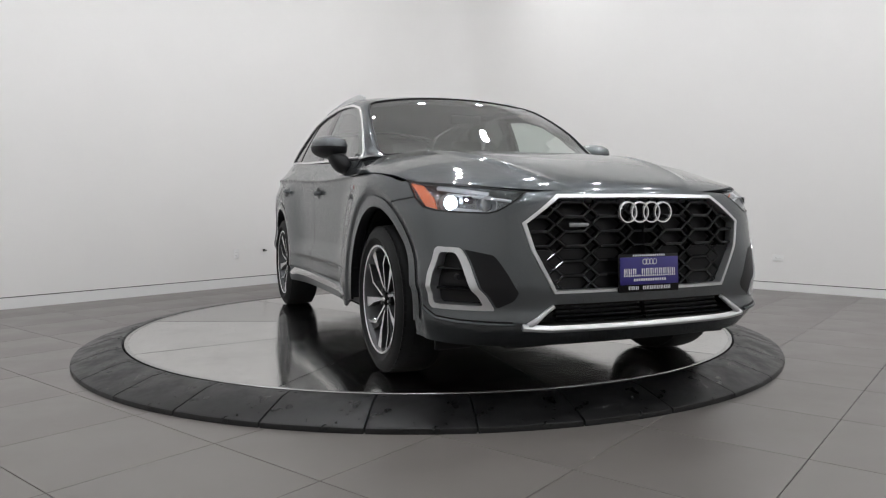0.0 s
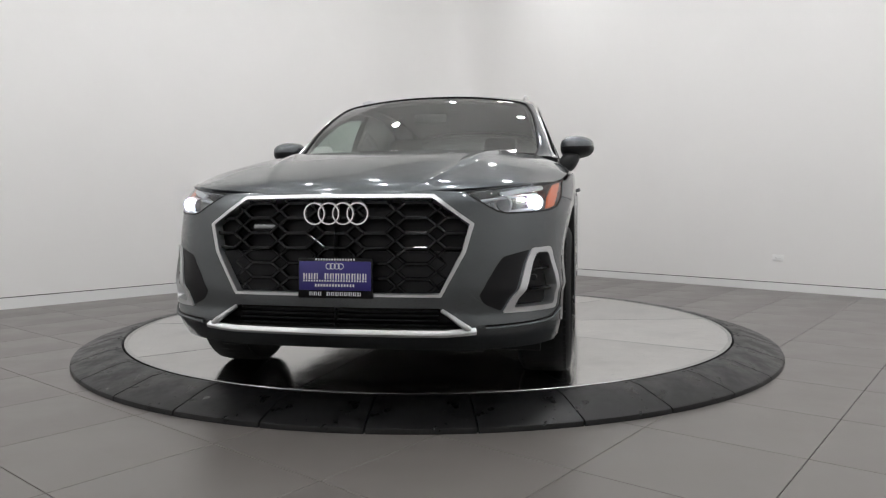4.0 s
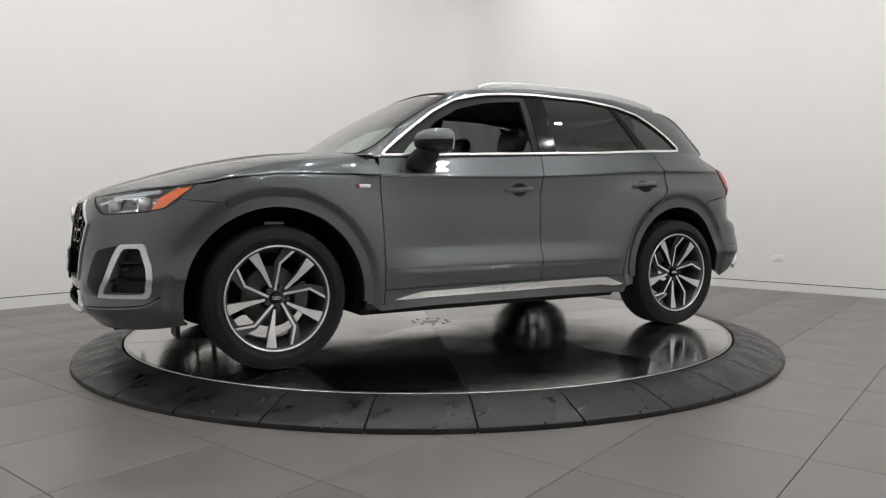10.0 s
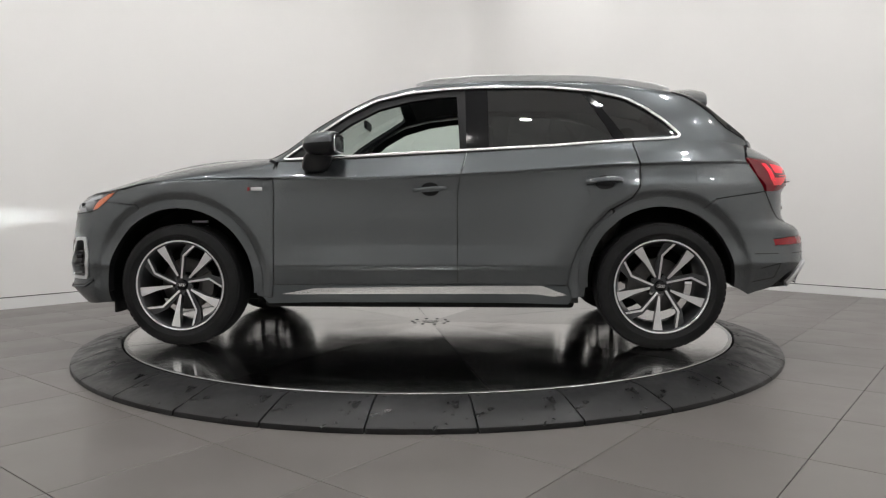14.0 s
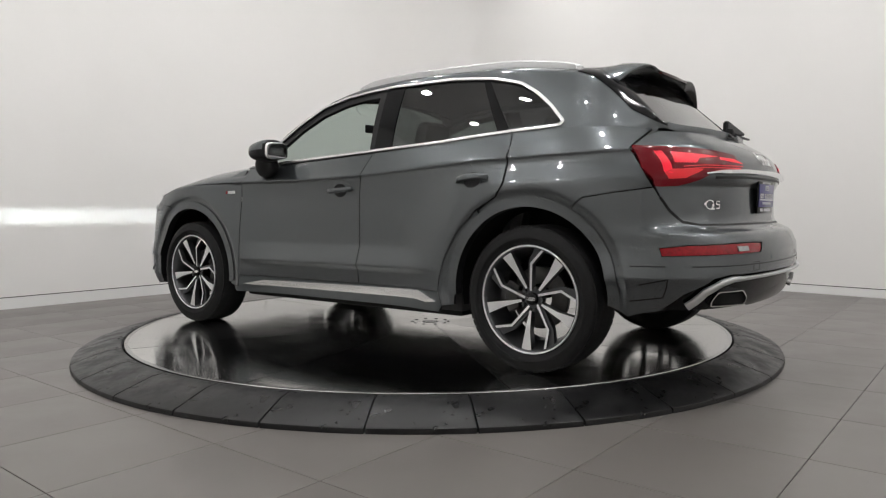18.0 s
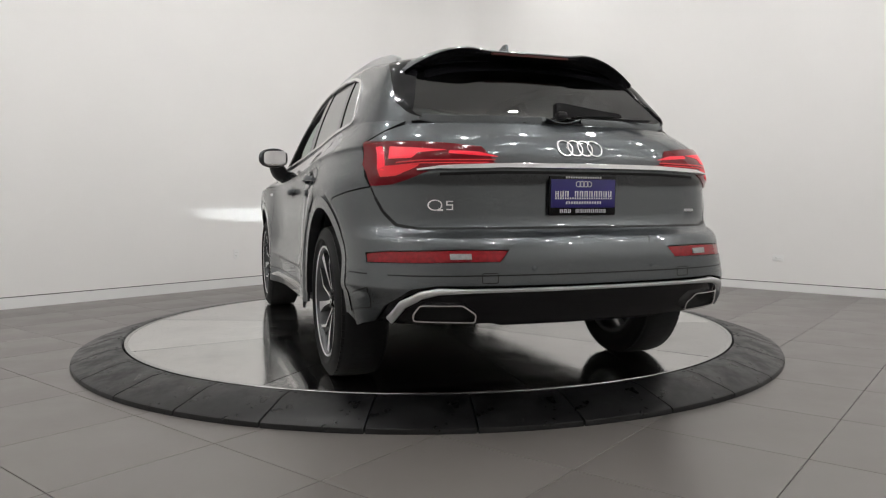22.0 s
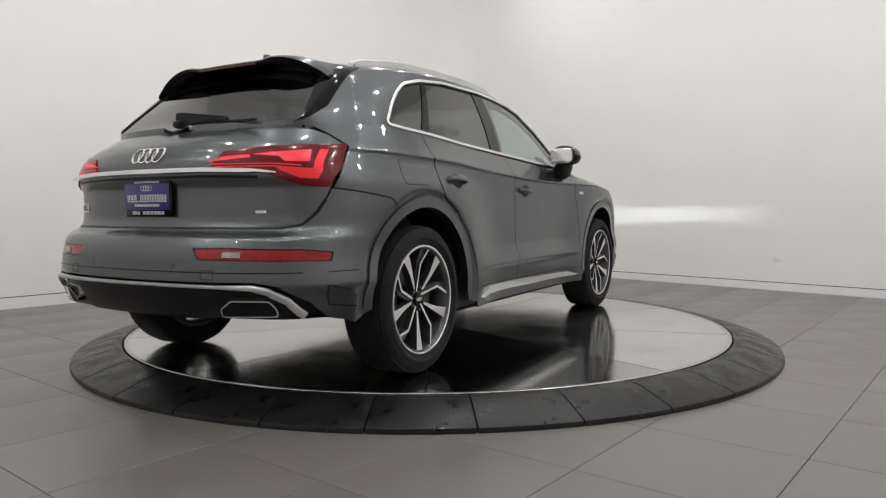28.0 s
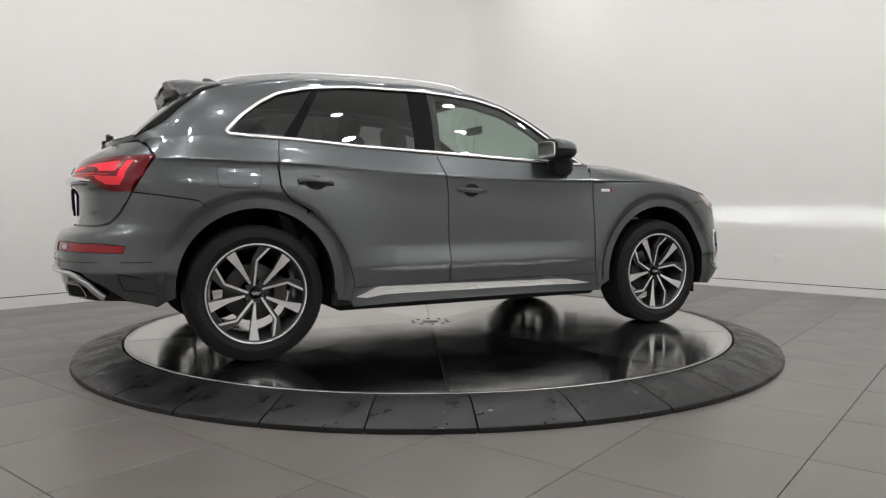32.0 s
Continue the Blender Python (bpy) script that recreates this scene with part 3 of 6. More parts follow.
# the cabin, loft of sections at stations of x
rail_z = curve_fn([(1.05, 1.080), (0.95, 1.098), (0.82, 1.155), (0.60, 1.315), (0.40, 1.43), (0.18, 1.525), (-0.1, 1.576), (-0.46, 1.592), (-1.0, 1.580), (-1.4, 1.530), (-1.6, 1.490), (-1.7, 1.440), (-1.85, 1.318), (-2.0, 1.200), (-2.12, 1.176)])
rail_y = curve_fn([(1.05, 0.745), (0.8, 0.74), (0.5, 0.70), (0.2, 0.655), (-0.1, 0.640), (-0.5, 0.636), (-1.0, 0.628), (-1.5, 0.620), (-1.8, 0.625), (-2.0, 0.65), (-2.12, 0.675)])
roof_z = curve_fn([(1.05, 1.110), (0.8, 1.265), (0.5, 1.445), (0.22, 1.575), (0, 1.614), (-0.4, 1.637), (-0.9, 1.633), (-1.4, 1.600), (-1.58, 1.575), (-1.66, 1.545), (-1.74, 1.480), (-2.10, 1.182), (-2.12, 1.178)])
_GX = np.linspace(1.05, -2.12, 160)
_GV = np.linspace(0, 2, 121)


def _cabin_table():
    rows = []
    for x in _GX:
        zb = float(waist_z(x))
        sx = girth_x(x, zb)[0]
        yb = float(shell(np.array([[sx, zb]]))[0, 1])
        yr, zr, zc = float(rail_y(x)), float(rail_z(x)), float(roof_z(x))
        zr = max(zr, zb + 0.012)
        yr = min(yr, yb - 0.004)
        t = np.clip(_GV, 0, 1)
        ys = yb + (yr - yb) * t + 0.016 * np.sin(math.pi * t) * min(1, (zr - zb) / 0.3)
        zs = zb + (zr - zb) * t
        q = np.clip(2 - _GV, 0, 1)
        yt, zt = yr * q, zr + (zc - zr) * (1 - q**2.2)
        y, z = np.where(_GV <= 1, ys, yt), np.where(_GV <= 1, zs, zt)
        p = np.stack([y, z], 1)
        ker = np.exp(-0.5 * (np.arange(-9, 10) / 3.2) ** 2)
        ker /= ker.sum()
        pad = np.vstack([2 * p[0] - p[9:0:-1], p, (p[-2:-11:-1]) * [-1, 1]])
        sm = np.stack([np.convolve(pad[:, i], ker, "valid") for i in (0, 1)], 1)
        wgt = np.exp(-(((_GV - 1) / 0.16) ** 2))[:, None]
        rows.append(p * (1 - wgt) + sm * wgt)
    return np.array(rows)


_CAB = _cabin_table()
KV = 0.5        # scale of the flat plan's second axis


def cabin(xv):
    """The cabin's skin: x and v (0 at the waist, 1 at the rail, 2 on the roof's middle) times KV."""
    x, v = np.clip(xv[:, 0], -2.12, 1.05), np.clip(xv[:, 1] / KV, 0, 2)
    fi = (1.05 - x) / (1.05 + 2.12) * (len(_GX) - 1)
    fj = v / 2 * (len(_GV) - 1)
    i, j = np.clip(fi.astype(int), 0, len(_GX) - 2), np.clip(fj.astype(int), 0, len(_GV) - 2)
    a, b = (fi - i)[:, None], (fj - j)[:, None]
    yz = _CAB[i, j] * (1 - a) * (1 - b) + _CAB[i + 1, j] * a * (1 - b) + _CAB[i, j + 1] * (1 - a) * b + _CAB[i + 1, j + 1] * a * b
    return np.stack([x, yz[:, 0], yz[:, 1]], 1)


def cab_side(pts, step=0.03, closed=True):
    """Flat plan of an outline given by x and z on the cabin's side."""
    out = []
    for x, z in dense(pts, step, closed):
        v = np.linspace(0, 1.25, 80)
        c = cabin(np.stack([np.full(80, x), v * KV], 1))
        out.append((x, KV * np.interp(z, c[:, 2], v)))
    return np.array(out)


def cab_top(pts, step=0.03, closed=True):
    """Flat plan of an outline given by x and y on the cabin's top."""
    out = []
    for x, y in dense(pts, step, closed):
        v = np.linspace(2, 0.6, 110)
        c = cabin(np.stack([np.full(110, x), v * KV], 1))
        out.append((x, KV * np.interp(abs(y), c[:, 1], v)))
    return np.array(out)


# the bonnet: from its leading edge (u 0) to the windscreen (u 1), from its middle (v 0) to its edge (v 1)
_U = [0, 0.08, 0.2, 0.4, 0.7, 1.0]
hood_cx, hood_cz = curve_fn(zip(_U, (2.232, 2.17, 2.02, 1.74, 1.36, 0.97))), curve_fn(zip(_U, (0.888, 0.925, 0.978, 1.056, 1.122, 1.150)))
hood_ex, hood_ey = curve_fn(zip(_U, (2.03, 1.965, 1.85, 1.60, 1.22, 0.815))), curve_fn(zip(_U, (0.725, 0.80, 0.866, 0.908, 0.922, 0.900)))
hood_ez = curve_fn(zip(_U, (0.918, 0.922, 0.930, 0.975, 1.000, 1.002)))


def bonnet(uv):
    u, v = np.clip(uv[:, 0], 0, 1), np.clip(uv[:, 1], 0, 1)
    y = hood_ey(u) * v
    x = hood_cx(u) + (hood_ex(u) - hood_cx(u)) * v**2.2
    n = 2.8 + 2.6 * u**2
    z = hood_ez(u) + (hood_cz(u) - hood_ez(u)) * (1 - v**n) ** (1 / (1.25 + 0.25 * u))
    ridge = 0.42 + 0.25 * u
    z = z + 0.010 * np.exp(-(((v - ridge) / 0.032) ** 2)) * np.sin(np.clip(u * 1.05, 0, 1) * math.pi) ** 0.6
    # the edge rolls down at the front
    z = z - 0.012 * np.exp(-u / 0.02) * (1 - v)
    return np.stack([x, y, z], 1)


def crease_lines():
    out = []
    for x0, x1 in ((1.0, -1.95),):
        xs = np.arange(x0, x1, -0.02)
        for d in (-0.016, -0.008, -0.003, 0.001, 0.006, 0.014):
            zs = crease_z(xs) + d
            out.append(np.stack([girth_x(xs, zs), zs], 1))
    for z in (0.450, 0.456, 0.463, 0.470, 0.477, 0.483, 0.489, 0.496, 0.503, 0.580, 0.588, 0.596, 0.604, 0.612):
        xs = np.arange(0.82, -0.9, -0.025)
        out.append(np.stack([girth_x(xs, np.full(len(xs), z)), np.full(len(xs), z)], 1))
    return out


def build_body(car):
    CREASES = crease_lines()
    for mir in (False, True):
        # doors and wings
        zc = lambda x: float(crease_z(x))
        zw = lambda x: float(waist_z(x)) - 0.001
        waist = lambda a, b: [(x, zw(x)) for x in np.linspace(a, b, max(3, int(abs(b - a) / 0.06)))]
        cr = lambda a, b: [(x, zc(x) - 0.004) for x in np.linspace(a, b, 9)]
        front_door = [(0.832, 0.375), (0.828, 0.5), (0.835, 0.9), (0.838, zc(0.838)), *waist(0.822, -0.30), (-0.262, 1.0), (-0.246, 0.9), (-0.246, 0.375)]
        rear_door = [(-0.246, 0.375), (-0.246, 0.9), (-0.262, 1.0), *waist(-0.30, -1.255), (-1.285, 1.06), (-1.275, 0.93), (-1.235, 0.870),
                     (-1.12, 0.807), (-1.0, 0.695), (-0.925, 0.57), (-0.885, 0.45), (-0.875, 0.375)]
        wing = [(0.832, 0.375), (0.828, 0.5), (0.835, 0.9), (0.838, zc(0.838)), *cr(0.9, 1.74), (1.775, 0.940), (1.80, 0.925), (1.87, 0.862), (1.66, 0.845)] \
            + [(x, z) for x, z in arc(*ARCH_F, 62, 180)] + [(0.937, 0.31), (0.90, 0.30), (0.84, 0.30)]
        quarter = [*waist(-1.255, -1.93), (-1.915, 1.14), (-1.888, 1.088), (-1.95, 0.99), (-2.0, 0.905), (-1.85, 0.885), (-1.70, 0.862)] \
            + [(x, z) for x, z in arc(*ARCH_B, 118, 54, 14)] + [(-1.12, 0.807), (-1.235, 0.870), (-1.275, 0.93), (-1.285, 1.06)]
        lower_quarter = [(-0.875, 0.375), (-0.885, 0.45), (-0.925, 0.57), (-1.0, 0.695), (-1.12, 0.807)] + [(x, z) for x, z in arc(*ARCH_B, 54, 0, 16)] + [(-0.972, 0.31), (-0.90, 0.30)]
        sheet("front_wing", shell, side(wing), (), 0.022, PAINT, car, mirror=mir, out=1, gap=0.003)
        sheet("wing_corner", shell, side([(0.846, 1.0), (0.846, 1.088), (0.90, 1.080), (0.98, 1.045), (1.06, 1.0)]), (), 0.022, PAINT, car, mirror=mir, out=1, gap=0.0)
        d = sheet("front_door", shell, side(front_door), (), 0.022, PAINT, car, mirror=mir, out=1, gap=0.003, lines=CREASES)
        r = sheet("rear_door", shell, side(rear_door), (), 0.022, PAINT, car, mirror=mir, out=1, gap=0.003, lines=CREASES)
        sheet("rear_wing", shell, side(quarter), (), 0.022, PAINT, car, mirror=mir, out=1, gap=0.0025, lines=CREASES)
        sheet("lower_panel", shell, side(lower_quarter), (), 0.022, PAINT, car, mirror=mir, out=1, gap=0.0018)
        sill = [(0.90, 0.30), (0.84, 0.30), (0.832, 0.375), (-0.875, 0.375), (-0.90, 0.30), (-0.88, 0.265), (0.86, 0.265)]
        sheet("sill", shell, side(sill), (), 0.022, PAINT_LOW, car, mirror=mir, out=1, gap=0.0015)
        for hx, hz, hr in (ARCH_F, ARCH_B):
            lip = arc(hx, hz, hr + 0.046, -4, 184, 40) + arc(hx, hz, hr - 0.006, 186, -6, 40)
            sheet("wheel_arch_trim", shell, side(lip, 0.03), (), 0.02, PAINT, car, mirror=mir, out=1, lift=0.006, lip=0.05)


def full_grid(fn, us, vs, mat, name, car, label="", lift=0.0, out=1, thick=0.015):
    """Both halves of a surface given for the left half, v from the middle outwards, in one mesh."""
    nu, nv = len(us), len(vs)
    uu, vv = np.meshgrid(us, vs, indexing="ij")
    uv = np.stack([uu.ravel(), vv.ravel()], 1)
    p, n = fn(uv), normals_of(fn, uv) * out
    n = np.where(np.abs(p[:, 1:2]) < 1e-6, n * [1, 0, 1], n)
    p = (p + n * lift).reshape(nu, nv, 3)
    n = n.reshape(nu, nv, 3)
    full = np.concatenate([(p * [1, -1, 1])[:, :0:-1], p], 1)
    fn_ = np.concatenate([(n * [1, -1, 1])[:, :0:-1], n], 1)
    w = full.shape[1]
    verts, nor = full.reshape(-1, 3), fn_.reshape(-1, 3)
    faces = [(i * w + j, i * w + j + 1, (i + 1) * w + j + 1, (i + 1) * w + j) for i in range(nu - 1) for j in range(w - 1)]
    mid = faces[len(faces) // 2]
    a = np.cross(verts[mid[1]] - verts[mid[0]], verts[mid[2]] - verts[mid[0]])
    if a @ nor[mid[0]] < 0:
        faces = [f[::-1] for f in faces]
    edge = [j for j in range(w)] + [i * w + w - 1 for i in range(1, nu)] + [(nu - 1) * w + j for j in range(w - 2, -1, -1)] + [i * w for i in range(nu - 2, 0, -1)]
    k = len(verts)
    verts = np.vstack([verts, verts[edge], verts[edge] - nor[edge] * thick])
    nor = np.vstack([nor, np.zeros((2 * len(edge), 3))])
    m = len(edge)
    faces = [tuple(f) for f in faces] + [(k + i, k + (i + 1) % m, k + m + (i + 1) % m, k + m + i) for i in range(m)]
    return link(name, mesh_of(name, verts, faces, mat, True, nor), car, label)
RED_LENS = material("red_lamp_lens", (0.10, 0.003, 0.007), 0.15, spec=0.3, coat=0.25, emit=(1.0, 0.012, 0.04), power=0.03)
RED_UNLIT = material("dark_red_lens", (0.05, 0.005, 0.005), 0.2)
RED_GLOW = material("red_lamp_glow", (0.15, 0.004, 0.01), 0.3, emit=(1.0, 0.008, 0.035), power=0.75)
RED_DIM = material("red_lamp_dim_glow", (0.3, 0.01, 0.015), 0.3, emit=(1.0, 0.015, 0.025), power=0.36)
RED_REFLECTOR = material("red_reflector", (0.26, 0.006, 0.012), 0.2, spec=0.3, coat=0.25, vary=0.35, scale=60)
AMBER = material("amber_lens", (0.6, 0.10, 0.012), 0.15, coat=0.6, emit=(1.0, 0.2, 0.03), power=0.22)
WHITE_GLOW = material("white_lamp_glow", (0.62, 0.63, 0.65), 0.3, emit=(0.93, 0.97, 1.0), power=0.10)
BEAM_GLOW = material("headlamp_beam_glow", (1, 1, 1), 0.3, emit=(0.9, 0.97, 1.0), power=30.0)
LAMP_GREY = material("lamp_reflector_grey", (0.42, 0.43, 0.45), 0.28, 0.8)
LAMP_HOUSING = material("lamp_housing_grey", (0.30, 0.31, 0.32), 0.22, 0.7)
BLUE = material("plate_blue", (0.018, 0.012, 0.16), 0.35, coat=0.3)
WHITE_INK = material("plate_white", (0.72, 0.72, 0.75), 0.5)
BEAM_SOURCE = material("beam_source_glow", (1, 1, 1), 0.5, emit=(0.92, 1.0, 0.95), power=3.6e5)
LEATHER = material("black_leather", (0.015, 0.015, 0.016), 0.5, bump=0.2, bump_scale=250)
CLOTH_GREY = material("grey_headlining", (0.10, 0.10, 0.10), 0.9)
TRIM = material("polished_trim", (0.86, 0.86, 0.86), 0.24, 0.85)
CLEAR_GREY = material("reverse_lamp_lens", (0.32, 0.31, 0.31), 0.15, vary=0.3, scale=80)


def poly_prism(bm, pts, lo, hi, axis):
    """A prism over an outline; axis 'x': outline in y, z; 'y': outline in x, z; 'z': outline in x, y."""
    def at(p, h):
        return {"x": (h, p[0], p[1]), "y": (p[0], h, p[1]), "z": (p[0], p[1], h)}[axis]
    a = [bm.verts.new(at(p, lo)) for p in pts]
    b = [bm.verts.new(at(p, hi)) for p in pts]
    n = len(a)
    bm.faces.new(a)
    bm.faces.new(b[::-1])
    for i in range(n):
        bm.faces.new((a[i], a[(i + 1) % n], b[(i + 1) % n], b[i]))
    return bm


def flat_ring(bm, cx, cz, r, w, x0, x1, segs=40):
    """A ring in the y, z plane."""
    vs = []
    for i in range(segs):
        a = 2 * math.pi * i / segs
        c, s = math.cos(a), math.sin(a)
        vs.append([bm.verts.new((x, cx + q * c, cz + q * s)) for x, q in ((x0, r - w), (x1, r - w * 0.6), (x1, r + w * 0.6), (x0, r + w))])
    for i in range(segs):
        a, b = vs[i], vs[(i + 1) % segs]
        for k in range(4):
            l = (k + 1) % 4
            bm.faces.new((a[k], a[l], b[l], b[k]))
    return bm


def emblem(parent, x, z, r, facing, name="emblem"):
    bm = bmesh.new()
    for k in range(4):
        flat_ring(bm, (k - 1.5) * r * 1.42, z, r, 0.0044 if facing > 0 else 0.0032, x, x + facing * 0.010)
    return part(name, bm, TRIM, parent, "four linked chrome rings")


def shell_path(pts, which, step=0.02, closed=False):
    """A path of points on the lower body with outward normals; which: front, rear (y, z) or side (x, z)."""
    if which == "side":
        p = dense(pts, step, closed)
        uv = np.stack([girth_x(p[:, 0], p[:, 1]), p[:, 1]], 1)
    else:
        uv = (front if which == "front" else rear)(pts, step, closed)
    return shell(uv), normals_of(shell, uv)


# outlines on the nose (y, z)
GRILLE = [(0.0, 0.868), (0.40, 0.866), (0.56, 0.752), (0.53, 0.64), (0.435, 0.463), (0.0, 0.463)]
INTAKE = [(0.0, 0.418), (0.425, 0.418), (0.545, 0.352), (0.545, 0.338), (0.0, 0.338)]


def nose_mix(pts, r):
    """An outline on the nose whose points are given by y or by x, with rounded corners."""
    uv = [(girth_y(v, z)[0] if k == "y" else girth_x(v, z)[0], z) for k, v, z in pts]
    return rounded(uv, r, 5)


def head_outline():
    a = dense([(0.492, 0.878), (0.560, 0.832), (0.610, 0.802), (0.645, 0.793), (0.740, 0.797), (0.840, 0.806), (0.893, 0.822)], 0.03, False)
    b = np.stack([girth_x([1.87, 1.80], [0.862, 0.925]), [0.862, 0.925]], 1)
    c = np.stack([girth_x([1.775], [0.940]), [0.940]], 1)
    d = dense([(0.855, 0.927), (0.780, 0.917), (0.700, 0.904), (0.590, 0.890)], 0.03, False)
    return np.vstack([a, b, c, d])


def build_nose(car):
    fog_out = [(0.608, 0.397), (0.674, 0.520), (0.738, 0.640), (0.750, 0.652), (0.838, 0.656), (0.850, 0.640), (0.868, 0.545), (0.862, 0.425), (0.848, 0.398)]
    fog_in = [(0.650, 0.417), (0.704, 0.520), (0.757, 0.620), (0.768, 0.632), (0.820, 0.634), (0.830, 0.622), (0.844, 0.540), (0.840, 0.432), (0.828, 0.418)]
    fog = [((p[0] + q[0]) / 2, (p[1] + q[1]) / 2) for p, q in zip(fog_out, fog_in)]
    fog, fog_out, fog_in = (dense(rounded(f, 0.012, 4), 0.02) for f in (fog, fog_out, fog_in))
    fog_dark = dense(rounded([(0.602, 0.406), (0.662, 0.516), (0.734, 0.646), (0.625, 0.622), (0.548, 0.530), (0.512, 0.474), (0.540, 0.434)], 0.010, 3), 0.02)
    head = head_outline()
    # bumper cover: bottom edge, wheel arch, seam under the lamp, bonnet edge
    low = front([(0.0, 0.235), (0.55, 0.235), (0.80, 0.245)], 0.05, False)
    sidep = [(1.84, 0.262)] + [p for p in arc(*ARCH_F, -13, 62, 16)] + [(1.66, 0.843)]
    sd = np.stack([girth_x([p[0] for p in sidep], [p[1] for p in sidep]), [p[1] for p in sidep]], 1)
    lower = head[: [i for i in range(len(head)) if abs(head[i, 1] - 0.925) < 1e-6][0]][::-1]
    top = front([(0.40, 0.884), (0.0, 0.884)], 0.05, False)
    outline = np.vstack([low, sd, lower, top])
    # cut the grille and the intake out by walking their edge as part of the outline
    gl = front([GRILLE[i] for i in range(6)], 0.03, False)
    il = front([INTAKE[i] for i in range(5)], 0.03, False)
    outline = np.vstack([outline, gl, il])
    sheet("front_bumper", shell, outline, [fog], 0.022, PAINT, car, out=1, lip=0.03, both=True)
    for mir in (False, True):
        sy = -1 if mir else 1
        # fog bracket: a bright frame round a dark recess
        sheet("fog_surround", shell, fog_out, [fog_in], 0.012, SATIN, car, "satin silver frame", out=1, lift=0.006, lip=0.05, mirror=mir)
        sheet("fog_insert", shell, fog_dark, (), 0.02, BLACK, car, "black textured insert", out=1, lift=0.0015, lip=0.004, mirror=mir)
        rec = sheet("fog_recess", shell, fog, (), 0.03, BLACK, car, "dark recess", out=1, lift=-0.045, lip=0.0, mirror=mir)
        for z in (0.47, 0.56):
            p, n = shell_path([(0.61 if z < 0.5 else 0.64, z), (0.86, z + 0.01)], "front")
            ribbon("slat", p - n * 0.03, n, 0.012, 0.02, BLACK_GLOSS, rec, mirror=mir)
        bm = bmesh.new()
        p, n = shell_path([(0.80, 0.535), (0.801, 0.536)], "front")
        cyl(bm, 0.012, 0.03, Matrix.Translation(p[0] * [1, sy, 1] - n[0] * [1, sy, 1] * 0.02) @ pose(0, 0, 0, 0, 90))
        part("parking_sensor", bm, BLACK, rec)
        # headlamp
        lamp = sheet("headlamp", shell, head, (), 0.03, LAMP_HOUSING, car, "clear headlamp with grey housing and amber end", out=1, lift=-0.06, lip=-0.055, mirror=mir)
        sheet("lens", shell, head, (), 0.02, GLASS_LAMP, lamp, "clear outer lens", out=1, lift=-0.002, lip=0.004, mirror=mir, gap=0.003)
        p, n = shell(head), normals_of(shell, head)
        ribbon("lamp_seal", p, n, 0.007, 0.0015, BLACK, lamp, closed=True, mirror=mir)
        amb = dense(rounded([(0.862, 0.920), (0.918, 0.932), (0.912, 0.868), (0.888, 0.826), (0.842, 0.814), (0.852, 0.868)], 0.006, 3), 0.03)
        sheet("side_marker", shell, amb, (), 0.02, AMBER, lamp, "glowing amber reflector", out=1, lift=-0.012, lip=0.01, mirror=mir)
        for k, (a, b) in enumerate((((0.585, 0.850), (0.80, 0.884)), ((0.66, 0.885), (0.815, 0.915)))):
            p, n = shell_path([a, b], "front")
            ribbon("running_light", p - n * 0.022, n, 0.009 if k == 0 else 0.022, 0.008, WHITE_GLOW, lamp, mirror=mir)
        p, n = shell_path([(0.70, 0.80), (0.80, 0.812)], "front")
        ribbon("reflector_bar", p - n * 0.03, n, 0.02, 0.01, LAMP_GREY, lamp, mirror=mir)
        for (y, z) in ((0.795, 0.836), (0.672, 0.828)):
            c = shell(front([(y, z), (y + 0.001, z)], 0.1, False))[0]
            m = Matrix.Translation((c[0] - 0.014, sy * c[1] - sy * 0.01, z)) @ pose(0, 0, 0, 0, 90)
            vs, fs = lathe([(0.0, -0.050), (0.029, -0.050), (0.030, -0.006), (0.032, 0.0), (0.035, -0.003), (0.0355, -0.052), (0.0, -0.052)], 24, "z")
            ob = link("projector", mesh_of("projector", vs, fs, LAMP_GREY), lamp, "round projector")
            ob.matrix_basis = m
            vs, fs = lathe([(0.0, -0.028), (0.015, -0.031), (0.024, -0.038), (0.029, -0.046)], 20, "z")
            ob = link("projector_lens", mesh_of("projector_lens", vs, fs, BEAM_GLOW if y > 0.75 else LAMP_GREY), lamp, "bright lit lens" if y > 0.75 else "unlit lens")
            ob.matrix_basis = m
        # low beam: a small bright source behind a slit that throws its light forwards and slightly down
        c = shell(front([(0.735, 0.845), (0.736, 0.845)], 0.1, False))[0]
        bx, by, bz = c[0] - 0.055, sy * c[1], 0.848
        bm = bmesh.new()
        for lo, hi in (((0.036, -0.02, 0.0005), (0.038, 0.02, 0.012)), ((0.036, -0.02, -0.015), (0.038, 0.02, -0.0022)), ((0, -0.02, 0.012), (0.038, 0.02, 0.014)), ((0, -0.02, -0.017), (0.038, 0.02, -0.015)),
                       ((0, -0.022, -0.017), (0.038, -0.02, 0.014)), ((0, 0.02, -0.017), (0.038, 0.022, 0.014)), ((-0.002, -0.022, -0.017), (0, 0.022, 0.014)), ((0.036, -0.02, -0.004), (0.038, -0.011, 0.001)), ((0.036, 0.011, -0.004), (0.038, 0.02, 0.001))):
            box(bm, lo, hi)
        bm.transform(pose(bx, by, bz))
        part("beam_shield", bm, BLACK, lamp, smooth=False)
        bm = bmesh.new()
        box(bm, (0.001, -0.012, 0.0), (0.0015, 0.012, 0.0015))
        bm.transform(pose(bx, by, bz))
        part("beam_source", bm, BEAM_SOURCE, lamp, "very bright small source", smooth=False)
